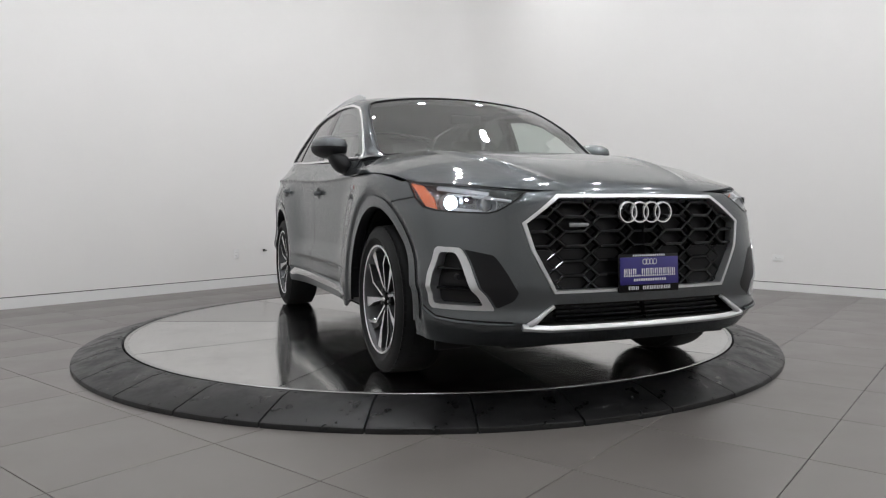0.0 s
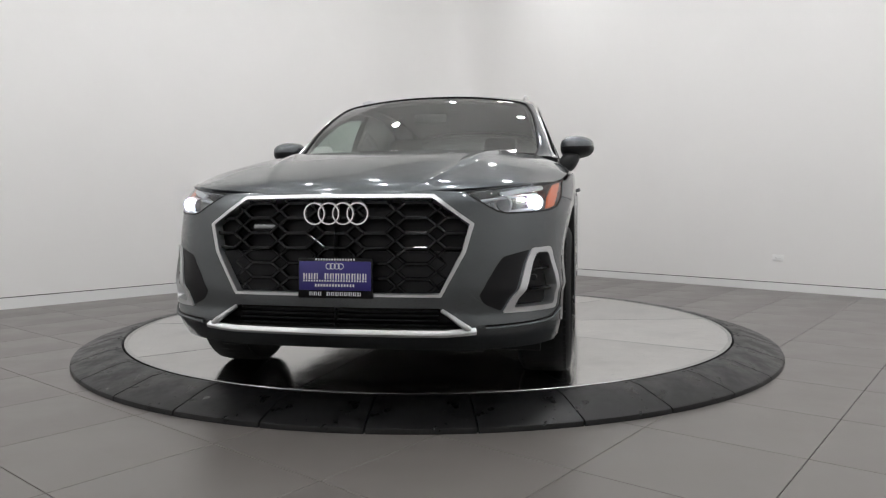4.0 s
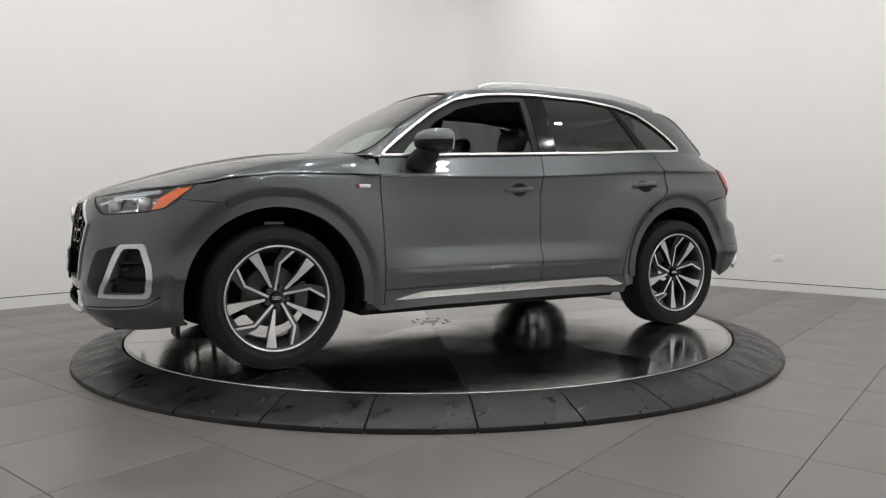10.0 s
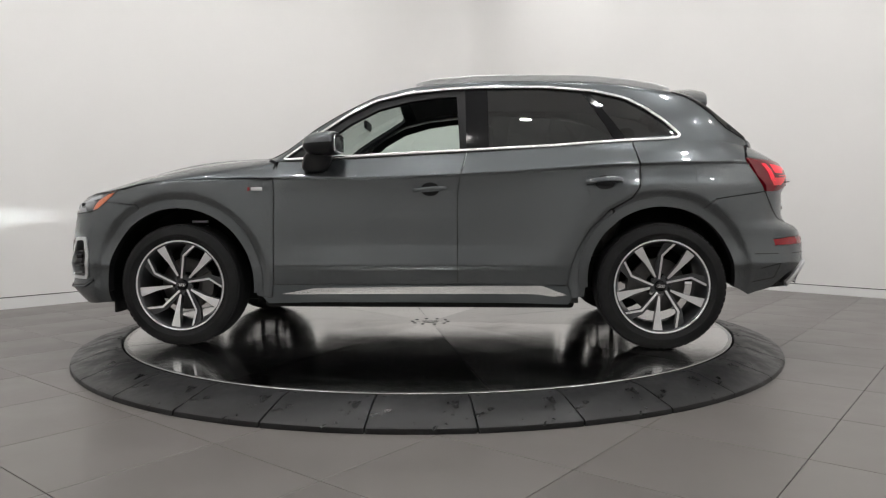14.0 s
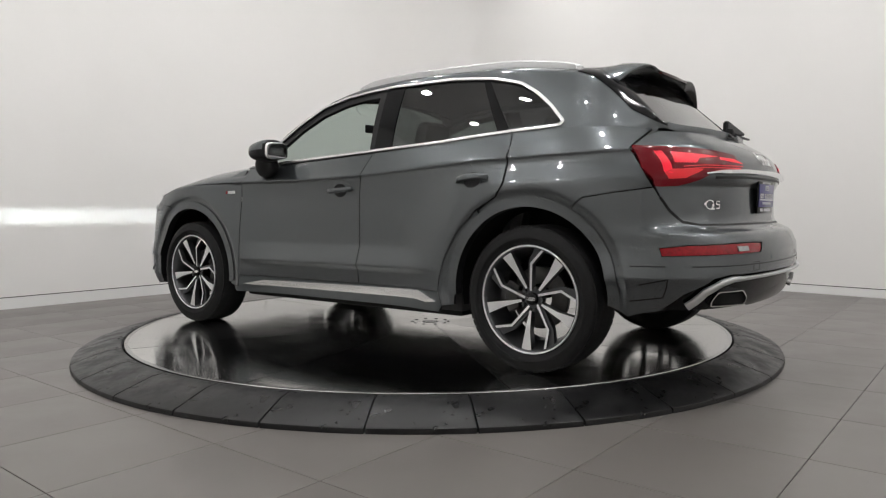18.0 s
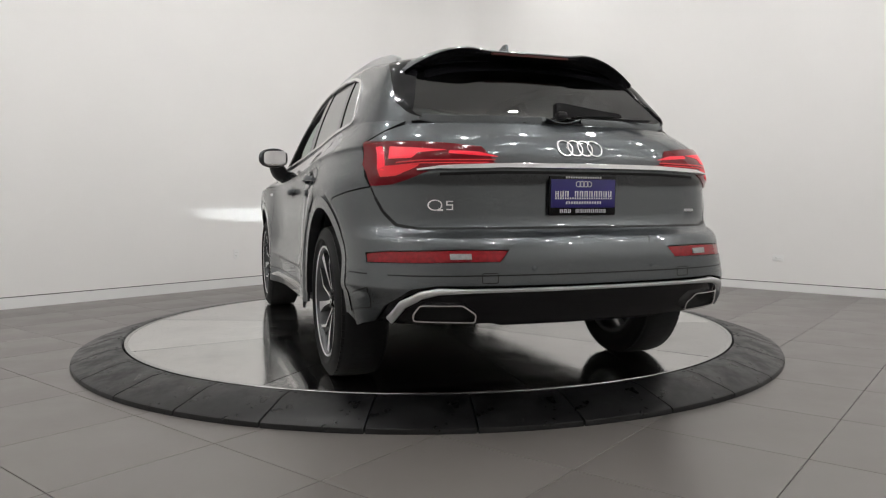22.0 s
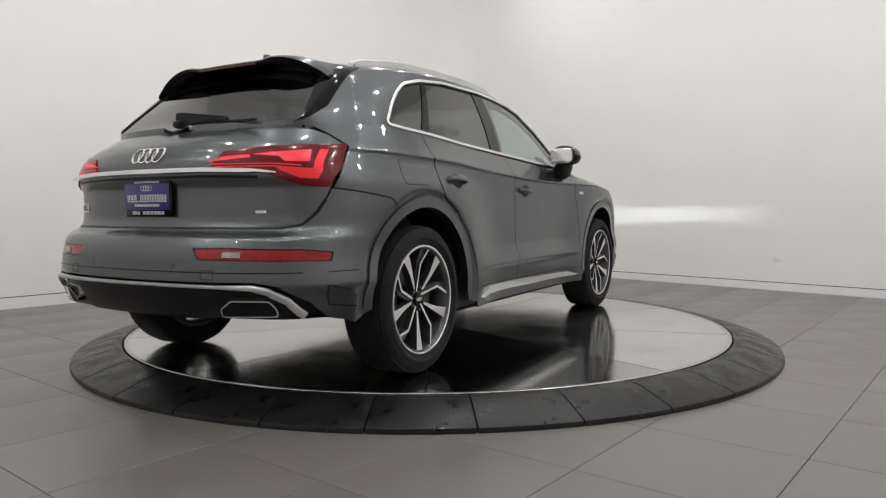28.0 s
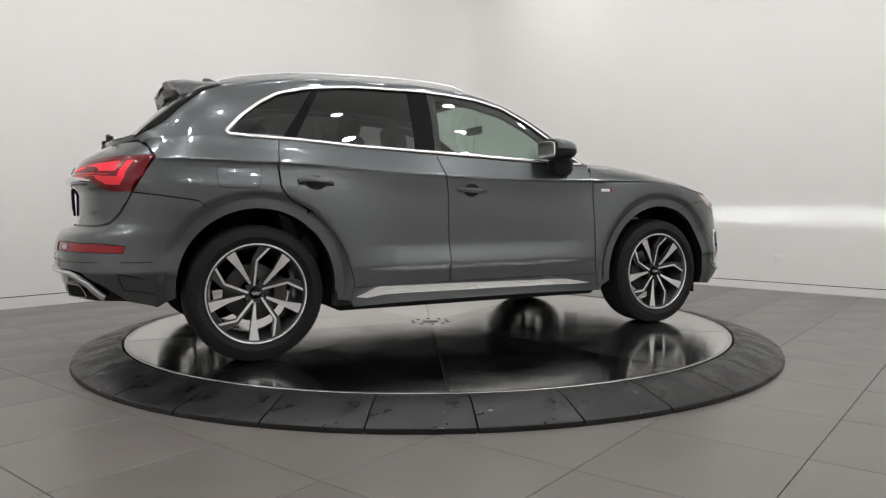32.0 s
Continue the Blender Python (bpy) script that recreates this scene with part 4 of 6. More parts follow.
    # grille: frame, honeycomb, emblem
    frame_uv = [front(g, 0.02, False) for g in ([GRILLE[0], GRILLE[1], GRILLE[2], GRILLE[3], GRILLE[4], GRILLE[5]],)][0]
    inn = front([(0.0, 0.854), (0.394, 0.852), (0.5425, 0.749), (0.514, 0.641), (0.426, 0.4745), (0.0, 0.4745)], 0.02, False)
    grille_ob = sheet("grille", shell, np.vstack([front([(0.0, 0.86), (0.395, 0.858), (0.55, 0.75), (0.52, 0.64), (0.43, 0.47), (0.0, 0.47)], 0.03, False)]), (), 0.04, BLACK, car,
                      "black honeycomb grille in a silver frame", out=1, lift=-0.05, lip=-0.05, both=True)
    sheet("grille_frame", shell, np.vstack([frame_uv, inn[::-1]]), (), 0.012, SATIN, grille_ob, "satin silver frame", out=1, lift=0.008, lip=0.045, both=True)
    clip = np.array([(-0.545, 0.75), (-0.40, 0.86), (0.40, 0.86), (0.545, 0.75), (0.515, 0.64), (0.428, 0.468), (-0.428, 0.468), (-0.515, 0.64)])
    # honeycomb: rows of wide six-sided cells; small rhombs are left between them
    def cell(y, z, hw=0.0800, ht=0.046, hh=0.0285):
        bm = bmesh.new()
        pts = [(y - hw, z), (y - ht, z + hh), (y + ht, z + hh), (y + hw, z), (y + ht, z - hh), (y - ht, z - hh)]
        for a, b in zip(pts, pts[1:] + pts[:1]):
            qa, qb = np.array(a), np.array(b)
            if not inside(((qa + qb) / 2)[None], clip)[0]:
                continue
            xa, xb = (float(shell(np.stack([girth_y(abs(q[0]), q[1]), [q[1]]], 1))[0, 0]) for q in (qa, qb))
            va, vb = Vector((xa - 0.022, *qa)), Vector((xb - 0.022, *qb))
            d = (vb - va).normalized()
            ax = (Vector((1, 0, 0)) - d * d.x).normalized()
            m = Matrix((ax, d.cross(ax), d)).transposed().to_4x4()
            m.translation = (va + vb) / 2
            h = (vb - va).length / 2 + 0.002
            box(bm, (-0.020, -0.0065, -h), (0.014, 0.0065, h), 0.004, m, 1)
        if len(bm.faces):
            return part("grille_cell", bm, BLACK_GLOSS, grille_ob)
        bm.free()
    for r in range(4):
        for c in range(-4, 5):
            cell(c * 0.165, 0.806 + 0.061 - r * 0.061)
    for r in range(3):
        for c in range(-3, 4):
            p = cell(c * 0.165, 0.806 + 0.061 - (r + 4) * 0.061)
            if p is not None:
                p.location.x = -0.020
    bm = bmesh.new()
    poly_prism(bm, [(-0.505, 0.640), (0.505, 0.640), (0.425, 0.476), (-0.425, 0.476)], 2.230, 2.250, "x")
    part("lower_panel", bm, BLACK, grille_ob, "closed black panel")
    emblem(grille_ob, 2.286, 0.794, 0.0425, 1).location.y = 0.008
    bm = bmesh.new()
    box(bm, (2.262, -0.355, 0.733), (2.272, -0.262, 0.751), 0.003)
    part("badge", bm, LAMP_HOUSING, grille_ob, "small grey badge")
    plate(car, (2.318, 0.010, 0.540), 1, tilt=-3)
    # lower intake and silver blade
    il2 = sheet("lower_intake", shell, front(INTAKE[:5], 0.03, False), (), 0.03, BLACK, car, "dark slatted lower intake", out=1, lift=-0.05, lip=-0.05, both=True)
    for k in range(4):
        z = 0.350 + k * 0.019
        w = 0.42
        bm = bmesh.new()
        for i in range(12):
            y0, y1 = -w + 2 * w * i / 12, -w + 2 * w * (i + 1) / 12
            xm = float(shell(np.stack([girth_y(abs((y0 + y1) / 2), z), [z]], 1))[0, 0]) - 0.03
            box(bm, (xm - 0.014, y0 - 0.001, z - 0.004), (xm + 0.014, y1 + 0.001, z + 0.004))
        part("slat", bm, BLACK_GLOSS, il2)
    p, n = shell_path([(0.0, 0.322), (0.45, 0.324), (0.57, 0.334)], "front")
    p2, n2 = np.vstack([(p * [1, -1, 1])[:0:-1], p]), np.vstack([(n * [1, -1, 1])[:0:-1], n])
    ribbon("skid_blade", p2 + n2 * 0.003, n2, 0.022, 0.018, SATIN, car, "satin silver blade")
    for mir in (False, True):
        p, n = shell_path([(0.545, 0.338), (0.50, 0.365), (0.435, 0.412)], "front")
        ribbon("intake_strut", p + n * 0.003, n, np.linspace(0.024, 0.014, len(p)), 0.012, SATIN, car, "satin silver strut", mirror=mir)
        uv = dense([(0.5504, 0.3434), (0.6526, 0.3473), (0.7509, 0.3512), (0.8374, 0.3591), (0.8924, 0.3964)], 0.02, False)
        p, n = shell(uv), normals_of(shell, uv)
        # black line painted along the bumper's crease as its shade
        ribbon("crease_shade", p + n * 0.001 + [0, 0, 0.007], n, 0.007, 0.002, BLACK, car, mirror=mir)
        ribbon("bumper_edge", p + n * 0.001 - [0, 0, 0.004], n, 0.012, 0.008, PAINT_LOW, car, mirror=mir)
    bm = bmesh.new()
    poly_prism(bm, [(-0.60, 0.262), (-0.58, 0.222), (0.58, 0.222), (0.60, 0.262)], 1.86, 2.14, "x")
    part("chin", bm, BLACK, car, "black plastic chin")


def plate(car, at, facing, tilt=0.0):
    """A blue dealer plate with rows of white bars, in a black holder."""
    x, y, z = at
    f = facing
    m = pose(x, y, z, 0, tilt * f)
    holder = bmesh.new()
    box(holder, (-0.012, -0.157, -0.084), (0.0, 0.157, 0.078), 0.005)
    holder.transform(m @ Matrix.Diagonal((f, 1, 1, 1)))
    p = part("number_plate", holder, BLACK_GLOSS, car, "blue dealer plate in a black holder")
    bm = bmesh.new()
    box(bm, (0.0005, -0.150, -0.052), (0.004, 0.150, 0.064), 0.001)
    bm.transform(m @ Matrix.Diagonal((f, 1, 1, 1)))
    part("plate_face", bm, BLUE, p, "deep blue plate")
    rows = ((0.004, 0.024, 0.27, 12), (-0.014, 0.007, 0.27, 24), (-0.032, 0.011, 0.17, 14), (-0.066, 0.015, 0.22, 12), (0.071, 0.008, 0.17, 15))
    for z0, h, w, n in rows:
        bm = bmesh.new()
        rnd = random.Random(int(1000 * (z0 + 1)))
        x0, x1 = (0.0042, 0.0052) if -0.06 < z0 < 0.07 else (0.0005, 0.0016)
        for i in range(n):
            if n == 12 and i == 3:
                continue
            c, q = f * (-w / 2 + w * (i + 0.5) / n), w / n
            strokes = ((-0.36, -0.10), (0.16, 0.34)) if h > 0.012 else ((-0.32, 0.26),)
            for k0, k1 in strokes:
                box(bm, (x0, c + k0 * q, z0 - h / 2), (x1, c + k1 * q, z0 + h / 2))
            if h > 0.012:
                k = rnd.choice((-0.42, 0.0, 0.34))
                box(bm, (x0, c - 0.12 * q, z0 + k * h), (x1, c + 0.20 * q, z0 + (k + 0.10) * h))
        bm.transform(m @ Matrix.Diagonal((f, 1, 1, 1)))
        part("white_mark", bm, WHITE_INK, p, "row of white marks")["kind"] = "stuff"
    bm = bmesh.new()
    for k in range(4):
        flat_ring(bm, (k - 1.5) * 0.017, 0.044, 0.011, 0.0014, 0.0045, 0.0055, 18)
    bm.transform(m @ Matrix.Diagonal((f, 1, 1, 1)))
    part("printed_rings", bm, WHITE_INK, p, "four small printed rings")
    return p


# outlines on the tail (y, z) and its corners
def tail_lamp_outline():
    a = rear([(0.385, 0.989), (0.432, 1.056), (0.58, 1.073), (0.72, 1.083)], 0.03, False)
    b = np.stack([girth_x([-1.93, -1.892, -1.945, -2.005, -2.03], [1.090, 1.094, 0.995, 0.908, 0.906]), [1.090, 1.094, 0.995, 0.908, 0.906]], 1)
    c = rear([(0.765, 0.910), (0.70, 0.935), (0.62, 0.968)], 0.03, False)
    return np.vstack([a, b, c])


def build_tail(car):
    lamp = tail_lamp_outline()
    side_pts = lambda xs, zs: np.stack([girth_x(xs, zs), zs], 1)
    # tailgate
    gate = np.vstack([rear([(0.0, 0.735), (0.68, 0.735), (0.75, 0.750), (0.79, 0.80), (0.815, 0.86)], 0.03, False), side_pts([-2.006], [0.905]),
                      side_pts([-1.95, -1.895, -1.92, -1.955], [0.995, 1.088, 1.14, 1.172]), rear([(0.62, 1.172), (0.0, 1.172)], 0.04, False)])
    gate_ob = sheet("tailgate", shell, gate, (), 0.022, PAINT, car, out=1, both=True, lip=0.02, gap=0.0)
    # rear bumper
    bump = np.vstack([rear([(0.0, 0.730), (0.68, 0.730), (0.754, 0.746), (0.795, 0.80), (0.82, 0.86)], 0.03, False), side_pts([-2.000, -1.85, -1.70], [0.901, 0.882, 0.859]),
                      side_pts(*[np.array(v) for v in zip(*arc(*ARCH_B, 118, 186, 16))]), side_pts([-1.90], [0.320]),
                      rear([(0.86, 0.335), (0.83, 0.355), (0.81, 0.43), (0.735, 0.500), (0.65, 0.515), (0.0, 0.512)], 0.03, False)])
    refl = np.vstack([rear([(0.365, 0.652), (0.56, 0.655), (0.80, 0.648)], 0.04, False), side_pts([-2.037, -2.05], [0.636, 0.597]), rear([(0.79, 0.600), (0.56, 0.603), (0.402, 0.604)], 0.04, False)])
    b_ob = sheet("rear_bumper", shell, bump, [refl], 0.022, PAINT, car, out=1, both=True, lip=0.02)
    diff = np.vstack([rear([(0.0, 0.515), (0.66, 0.518), (0.745, 0.502), (0.818, 0.43), (0.835, 0.345), (0.42, 0.348), (0.38, 0.335), (0.0, 0.335)], 0.03, False)])
    d_ob = sheet("diffuser", shell, diff, (), 0.03, BLACK_GLOSS, car, "gloss black lower insert", out=1, lift=-0.018, lip=0.02, both=True)
    p, n = shell_path([(0.0, 0.497), (0.40, 0.496), (0.640, 0.494), (0.70, 0.480), (0.755, 0.44), (0.785, 0.375)], "rear", 0.015)
    p2, n2 = np.vstack([(p * [1, -1, 1])[:0:-1], p]), np.vstack([(n * [1, -1, 1])[:0:-1], n])
    w = np.interp(np.abs(p2[:, 1]), [0, 0.5, 0.66, 0.78], [0.013, 0.015, 0.026, 0.034])
    ribbon("bumper_strip", p2 + n2 * 0.002, n2, w, 0.014, SATIN, car, "satin silver strip")
    for mir in (False, True):
        sy = -1 if mir else 1
        l_ob = sheet("tail_lamp", shell, lamp, (), 0.02, RED_LENS, car, "red tail lamp with glowing bars", out=1, lift=0.006, lip=0.03, mirror=mir)
        for name, uv, mat, lab in (("light_bar", [(4.9853, 1.0406), (4.7688, 1.0621), (4.7647, 1.0111), (4.8592, 1.0111), (4.8799, 1.0327)], RED_GLOW, "bright red light bar"),
                                   ("light_strip", [(5.1973, 1.015), (5.1069, 1.0337), (4.9953, 1.0396), (4.9953, 1.0278), (5.1187, 1.019)], RED_GLOW, "thin red light strip"),
                                   ("light_hook", [(4.7402, 1.0681), (4.7107, 1.0661), (4.7186, 0.9697), (4.7560, 0.9638)], RED_GLOW, "bright red light hook"),
                                   ("light_foot", [(4.7560, 0.9838), (4.7204, 0.968), (4.7390, 0.940), (4.8100, 0.944), (4.8800, 0.972), (4.9000, 0.9860)], RED_DIM, "softly lit red foot")):
            sheet(name, shell, dense(rounded(uv, 0.005, 2), 0.03), (), 0.02, mat, l_ob, lab, out=1, lift=0.0075, lip=0.003, mirror=mir)
        for k in range(2):
            uv = dense([(5.19 - 0.02 * k, 1.004 - 0.010 * k), (4.90, 1.002 - 0.011 * k), (4.80, 0.995 - 0.012 * k)], 0.02, False)
            pp, nn = shell(uv), normals_of(shell, uv)
            ribbon("light_line", pp + nn * 0.0065, nn, 0.004, 0.002, RED_DIM, l_ob, mirror=mir)
        r_ob = sheet("rear_reflector", shell, refl, (), 0.02, RED_REFLECTOR, car, "red reflector with a clear lamp", out=1, lift=-0.004, lip=0.01, mirror=mir, gap=0.003)
        sheet("reversing_lamp", shell, rear([(0.515, 0.638), (0.595, 0.638), (0.595, 0.616), (0.515, 0.616)], 0.03), (), 0.02, CLEAR_GREY, r_ob, "small clear lamp", out=1, lift=0.001, lip=0.004, mirror=mir)
        # exhaust trim
        o = rounded([(0.722, 0.402), (0.700, 0.440), (0.545, 0.440), (0.490, 0.402), (0.490, 0.366), (0.718, 0.372)], 0.012, 4)
        ring = sheet("tailpipe_trim", shell, rear(o, 0.015), [rear(inset(o, 0.0055), 0.015)], 0.01, CHROME, car, "chrome-edged tailpipe trim", out=1, lift=0.004, lip=0.05, mirror=mir)
        sheet("tailpipe_panel", shell, rear(inset(o, 0.006), 0.02), (), 0.03, DARK, ring, out=1, lift=-0.010, lip=0, mirror=mir)
        pp, nn = shell_path([(0.27, 0.578), (0.271, 0.578)], "rear")
        vs, fs = lathe([(0.0, 0.0015), (0.009, 0.0015), (0.0105, 0.0)], 16, "y")
        ob = link("parking_sensor", mesh_of("parking_sensor", vs, fs, PAINT_LOW), b_ob)
        ob.matrix_basis = Matrix.Translation((pp[0][0], sy * pp[0][1], pp[0][2])) @ pose(0, 0, 0, 0, 0, 90)
        uv = np.vstack([rear([(0.0, 0.553), (0.5, 0.553), (0.80, 0.553)], 0.04, False), side_pts([-2.06, -2.0, -1.93, -1.87], [0.553] * 4)])
        pp, nn = shell(uv), normals_of(shell, uv)
        ribbon("bumper_seam", pp, nn, 0.005, 0.0012, BLACK, b_ob, mirror=mir)
        eye = rounded([(0.415, 0.562), (0.476, 0.562), (0.476, 0.524), (0.415, 0.524)], 0.006, 3)
        pp, nn = shell_path([tuple(q) for q in eye], "rear", 0.015, True)
        ribbon("towing_eye_gap", pp, nn, 0.0035, 0.0012, BLACK, b_ob, closed=True, mirror=mir)
        # a black line painted for the shaded groove at each of the bumper's corners
        uv = dense([(4.575, 0.470), (4.685, 0.498), (4.665, 0.414), (4.545, 0.394)], 0.015, False)
        pp, nn = shell(uv), normals_of(shell, uv)
        ribbon("groove_shade", pp, nn, 0.006, 0.0014, BLACK, b_ob, mirror=mir)
        p, n = shell_path([(0.0, 0.7325), (0.68, 0.7325), (0.752, 0.748), (0.7925, 0.80), (0.8175, 0.86)], "rear")
        ribbon("gate_gap", p, n, 0.013, 0.0012, BLACK, gate_ob, mirror=mir)
    # chrome strip: a shelf across the tailgate
    p, n = shell_path([(0.0, 0.982), (0.35, 0.981), (0.60, 0.972), (0.675, 0.962)], "rear")
    p2, n2 = np.vstack([(p * [1, -1, 1])[:0:-1], p]), np.vstack([(n * [1, -1, 1])[:0:-1], n])
    w = np.interp(np.abs(p2[:, 1]), [0, 0.55, 0.68], [0.026, 0.024, 0.008])
    ribbon("chrome_strip", p2 + n2 * 0.008, n2, w, 0.022, CHROME, gate_ob, "bright chrome strip")
    # black line below the strip, painted as the shadow under it
    p, n = shell_path([(0.0, 0.955), (0.35, 0.955), (0.60, 0.948)], "rear")
    p2, n2 = np.vstack([(p * [1, -1, 1])[:0:-1], p]), np.vstack([(n * [1, -1, 1])[:0:-1], n])
    ribbon("strip_shadow_line", p2, n2, 0.012, 0.003, BLACK, gate_ob)
    plate(car, (-2.280, 0.0, 0.866), -1, tilt=2)
    em = emblem(gate_ob, 0.0, 1.058, 0.0325, -1)
    for v in em.data.vertices:
        v.co.x -= float(tail_x(v.co.z)) - BOW_R * v.co.y**2 - 0.004
    em.location.y = 0.008
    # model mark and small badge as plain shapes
    bm = bmesh.new()
    tail_at = lambda y, z: float(shell(rear([(y, z), (y + 0.001, z)], 0.1, False))[0, 0])
    flat_ring(bm, 0.613, 0.826, 0.020, 0.0035, 0.003, -0.005, 24)
    for v in bm.verts:
        v.co.y = 0.613 + (v.co.y - 0.613) * 1.25
    box(bm, (-0.005, 0.583, 0.803), (0.003, 0.605, 0.810))
    for lo, hi in (((0.545, 0.838), (0.571, 0.843)), ((0.566, 0.825), (0.571, 0.843)), ((0.545, 0.824), (0.571, 0.829)), ((0.545, 0.808), (0.550, 0.829)), ((0.545, 0.806), (0.571, 0.811))):
        box(bm, (-0.005, *lo), (0.003, *hi))
    for v in bm.verts:
        v.co.x += tail_at(v.co.y, v.co.z)
    part("model_mark", bm, CHROME, gate_ob, "small chrome mark")
    bm = bmesh.new()
    xb = tail_at(0.585, 0.802)
    box(bm, (xb - 0.004, -0.625, 0.796), (xb + 0.006, -0.545, 0.808), 0.002)
    part("badge", bm, SATIN, gate_ob, "small silver badge")


# window outline on the cabin's side (x, z), front and rear doors and the fixed quarter pane
DLO = [(0.80, 1.108), (0.70, 1.185), (0.585, 1.272), (0.42, 1.385), (0.25, 1.473), (0.05, 1.517), (-0.16, 1.537), (-0.36, 1.545), (-0.774, 1.541), (-1.05, 1.512), (-1.23, 1.468), (-1.34, 1.405),
       (-1.444, 1.325), (-1.53, 1.236), (-1.515, 1.218), (-1.215, 1.199), (-0.8, 1.178), (-0.326, 1.158), (0.2, 1.136)]


def build_cabin(car):
    dlo = cab_side(rounded(DLO, 0.012, 3), 0.02)
    # windscreen and rear window outlines
    ws = cab_top([(1.02, 0.0), (1.015, 0.35), (0.965, 0.60), (0.895, 0.715), (0.80, 0.728), (0.60, 0.700), (0.40, 0.662), (0.27, 0.618), (0.238, 0.57), (0.225, 0.25), (0.225, 0.0)], 0.03, False)
    rw = cab_top([(-1.70, 0.0), (-1.70, 0.42), (-1.715, 0.535), (-1.85, 0.588), (-2.00, 0.645), (-2.05, 0.62), (-2.09, 0.30), (-2.095, 0.0)], 0.03, False)
    sun = cab_top([(0.10, 0.0), (0.10, 0.42), (-0.70, 0.42), (-0.70, 0.0)], 0.04, False)
    m = 2 * KV
    outer = np.vstack([[(0.835, 0.0)], np.stack([np.linspace(0.82, -1.93, 60), np.full(60, 0.004)], 1), cab_side([(-1.955, 1.187), (-2.0, 1.19)], 0.03, False),
                       np.array([(-2.10, 0.75 * KV), (-2.105, m)]), rw[::-1], np.array([(-1.66, m)]), sun[::-1], ws[::-1], cab_top([(1.04, 0.0), (1.035, 0.36), (0.985, 0.62), (0.91, 0.742)], 0.03, False), np.array([(0.862, 0.35 * KV)])])
    sheet("roof_shell", cabin, outer, [dlo], 0.022, PAINT, car, "grey roof and pillars", out=-1, lip=0.02, both=True)
    sheet("windscreen", cabin, ws, (), 0.03, GLASS_SCREEN, car, "clear windscreen with a green tint", out=-1, lift=-0.003, lip=0, both=True).visible_shadow = False
    sheet("rear_window", cabin, rw, (), 0.03, GLASS_DARK, car, "dark tinted rear window", out=-1, lift=-0.003, lip=0, both=True).visible_shadow = False
    sheet("sunroof", cabin, sun, (), 0.04, BLACK_GLOSS, car, "black glass sunroof", out=-1, lift=-0.002, lip=0.01, both=True)
    sheet("windscreen_sticker", cabin, cab_top([(0.30, 0.46), (0.30, 0.53), (0.275, 0.53), (0.275, 0.46)], 0.03), (), 0.03, WHITE_INK, car, "small white sticker", out=-1, lift=0.001, lip=0)
    # black band round the windscreen
    p = cabin(ws)
    nn = -normals_of(cabin, ws)
    full = np.vstack([p, (p * [1, -1, 1])[::-1]])
    fulln = np.vstack([nn, (nn * [1, -1, 1])[::-1]])
    ribbon("windscreen_seal", full, fulln, 0.012, 0.004, BLACK, car, closed=True)
    for mir in (False, True):
        sy = -1 if mir else 1
        path = cab_side(rounded(DLO, 0.03, 4), 0.025)
        pp, nn = cabin(path), -normals_of(cabin, path)
        ribbon("window_trim", pp + nn * 0.002, nn, 0.0165, 0.008, TRIM, car, "bright chrome window surround", closed=True, mirror=mir)
        # pillar covers in gloss black
        b_pil = cab_side([(-0.285, 1.54), (-0.42, 1.545), (-0.43, 1.165), (-0.298, 1.158)], 0.03)
        sheet("pillar_cover", cabin, b_pil, (), 0.03, BLACK_GLOSS, car, "gloss black door pillar", out=-1, lift=-0.004, lip=0.01, mirror=mir)
        c_pil = cab_side([(-0.985, 1.51), (-1.03, 1.505), (-1.235, 1.205), (-1.165, 1.20)], 0.03)
        sheet("pillar_cover", cabin, c_pil, (), 0.03, BLACK_GLOSS, car, "gloss black quarter pillar", out=-1, lift=-0.004, lip=0.01, mirror=mir)
        rd = cab_side([(-0.42, 1.54), (-0.774, 1.538), (-0.99, 1.513), (-1.18, 1.20), (-0.8, 1.178), (-0.42, 1.163)], 0.03)
        sheet("rear_door_glass", cabin, rd, (), 0.04, GLASS_DARK, car, "dark privacy glass", out=-1, lift=-0.008, lip=0, mirror=mir).visible_shadow = False
        qd = cab_side([(-1.03, 1.51), (-1.23, 1.462), (-1.34, 1.40), (-1.444, 1.32), (-1.52, 1.228), (-1.23, 1.202)], 0.03)
        sheet("quarter_glass", cabin, qd, (), 0.04, GLASS_DARK, car, "dark privacy glass", out=-1, lift=-0.008, lip=0, mirror=mir).visible_shadow = False
        # front door frame, and its pane: lowered on the driver's side
        fo = cab_side([(0.79, 1.113), (0.585, 1.266), (0.42, 1.38), (0.25, 1.466), (0.05, 1.511), (-0.16, 1.531), (-0.300, 1.538), (-0.300, 1.160), (0.2, 1.138)], 0.03)
        fi = cab_side([(0.66, 1.128), (0.60, 1.19), (0.40, 1.335), (0.24, 1.418), (0.05, 1.468), (-0.12, 1.490), (-0.235, 1.495), (-0.258, 1.162), (0.2, 1.143)], 0.03)
        sheet("front_door_frame", cabin, fo, [fi], 0.03, BLACK, car, "black window frame", out=-1, lift=-0.008, lip=0.02, mirror=mir)
        if mir:
            sheet("front_door_glass", cabin, fo, (), 0.04, GLASS_FRONT, car, "closed pale green side window", out=-1, lift=-0.005, lip=0, mirror=mir).visible_shadow = False
        # roof rail
        xs = np.linspace(0.02, -1.52, 40)
        uv = np.stack([xs, np.full(40, 1.10 * KV)], 1)
        pp, nn = cabin(uv), -normals_of(cabin, uv)
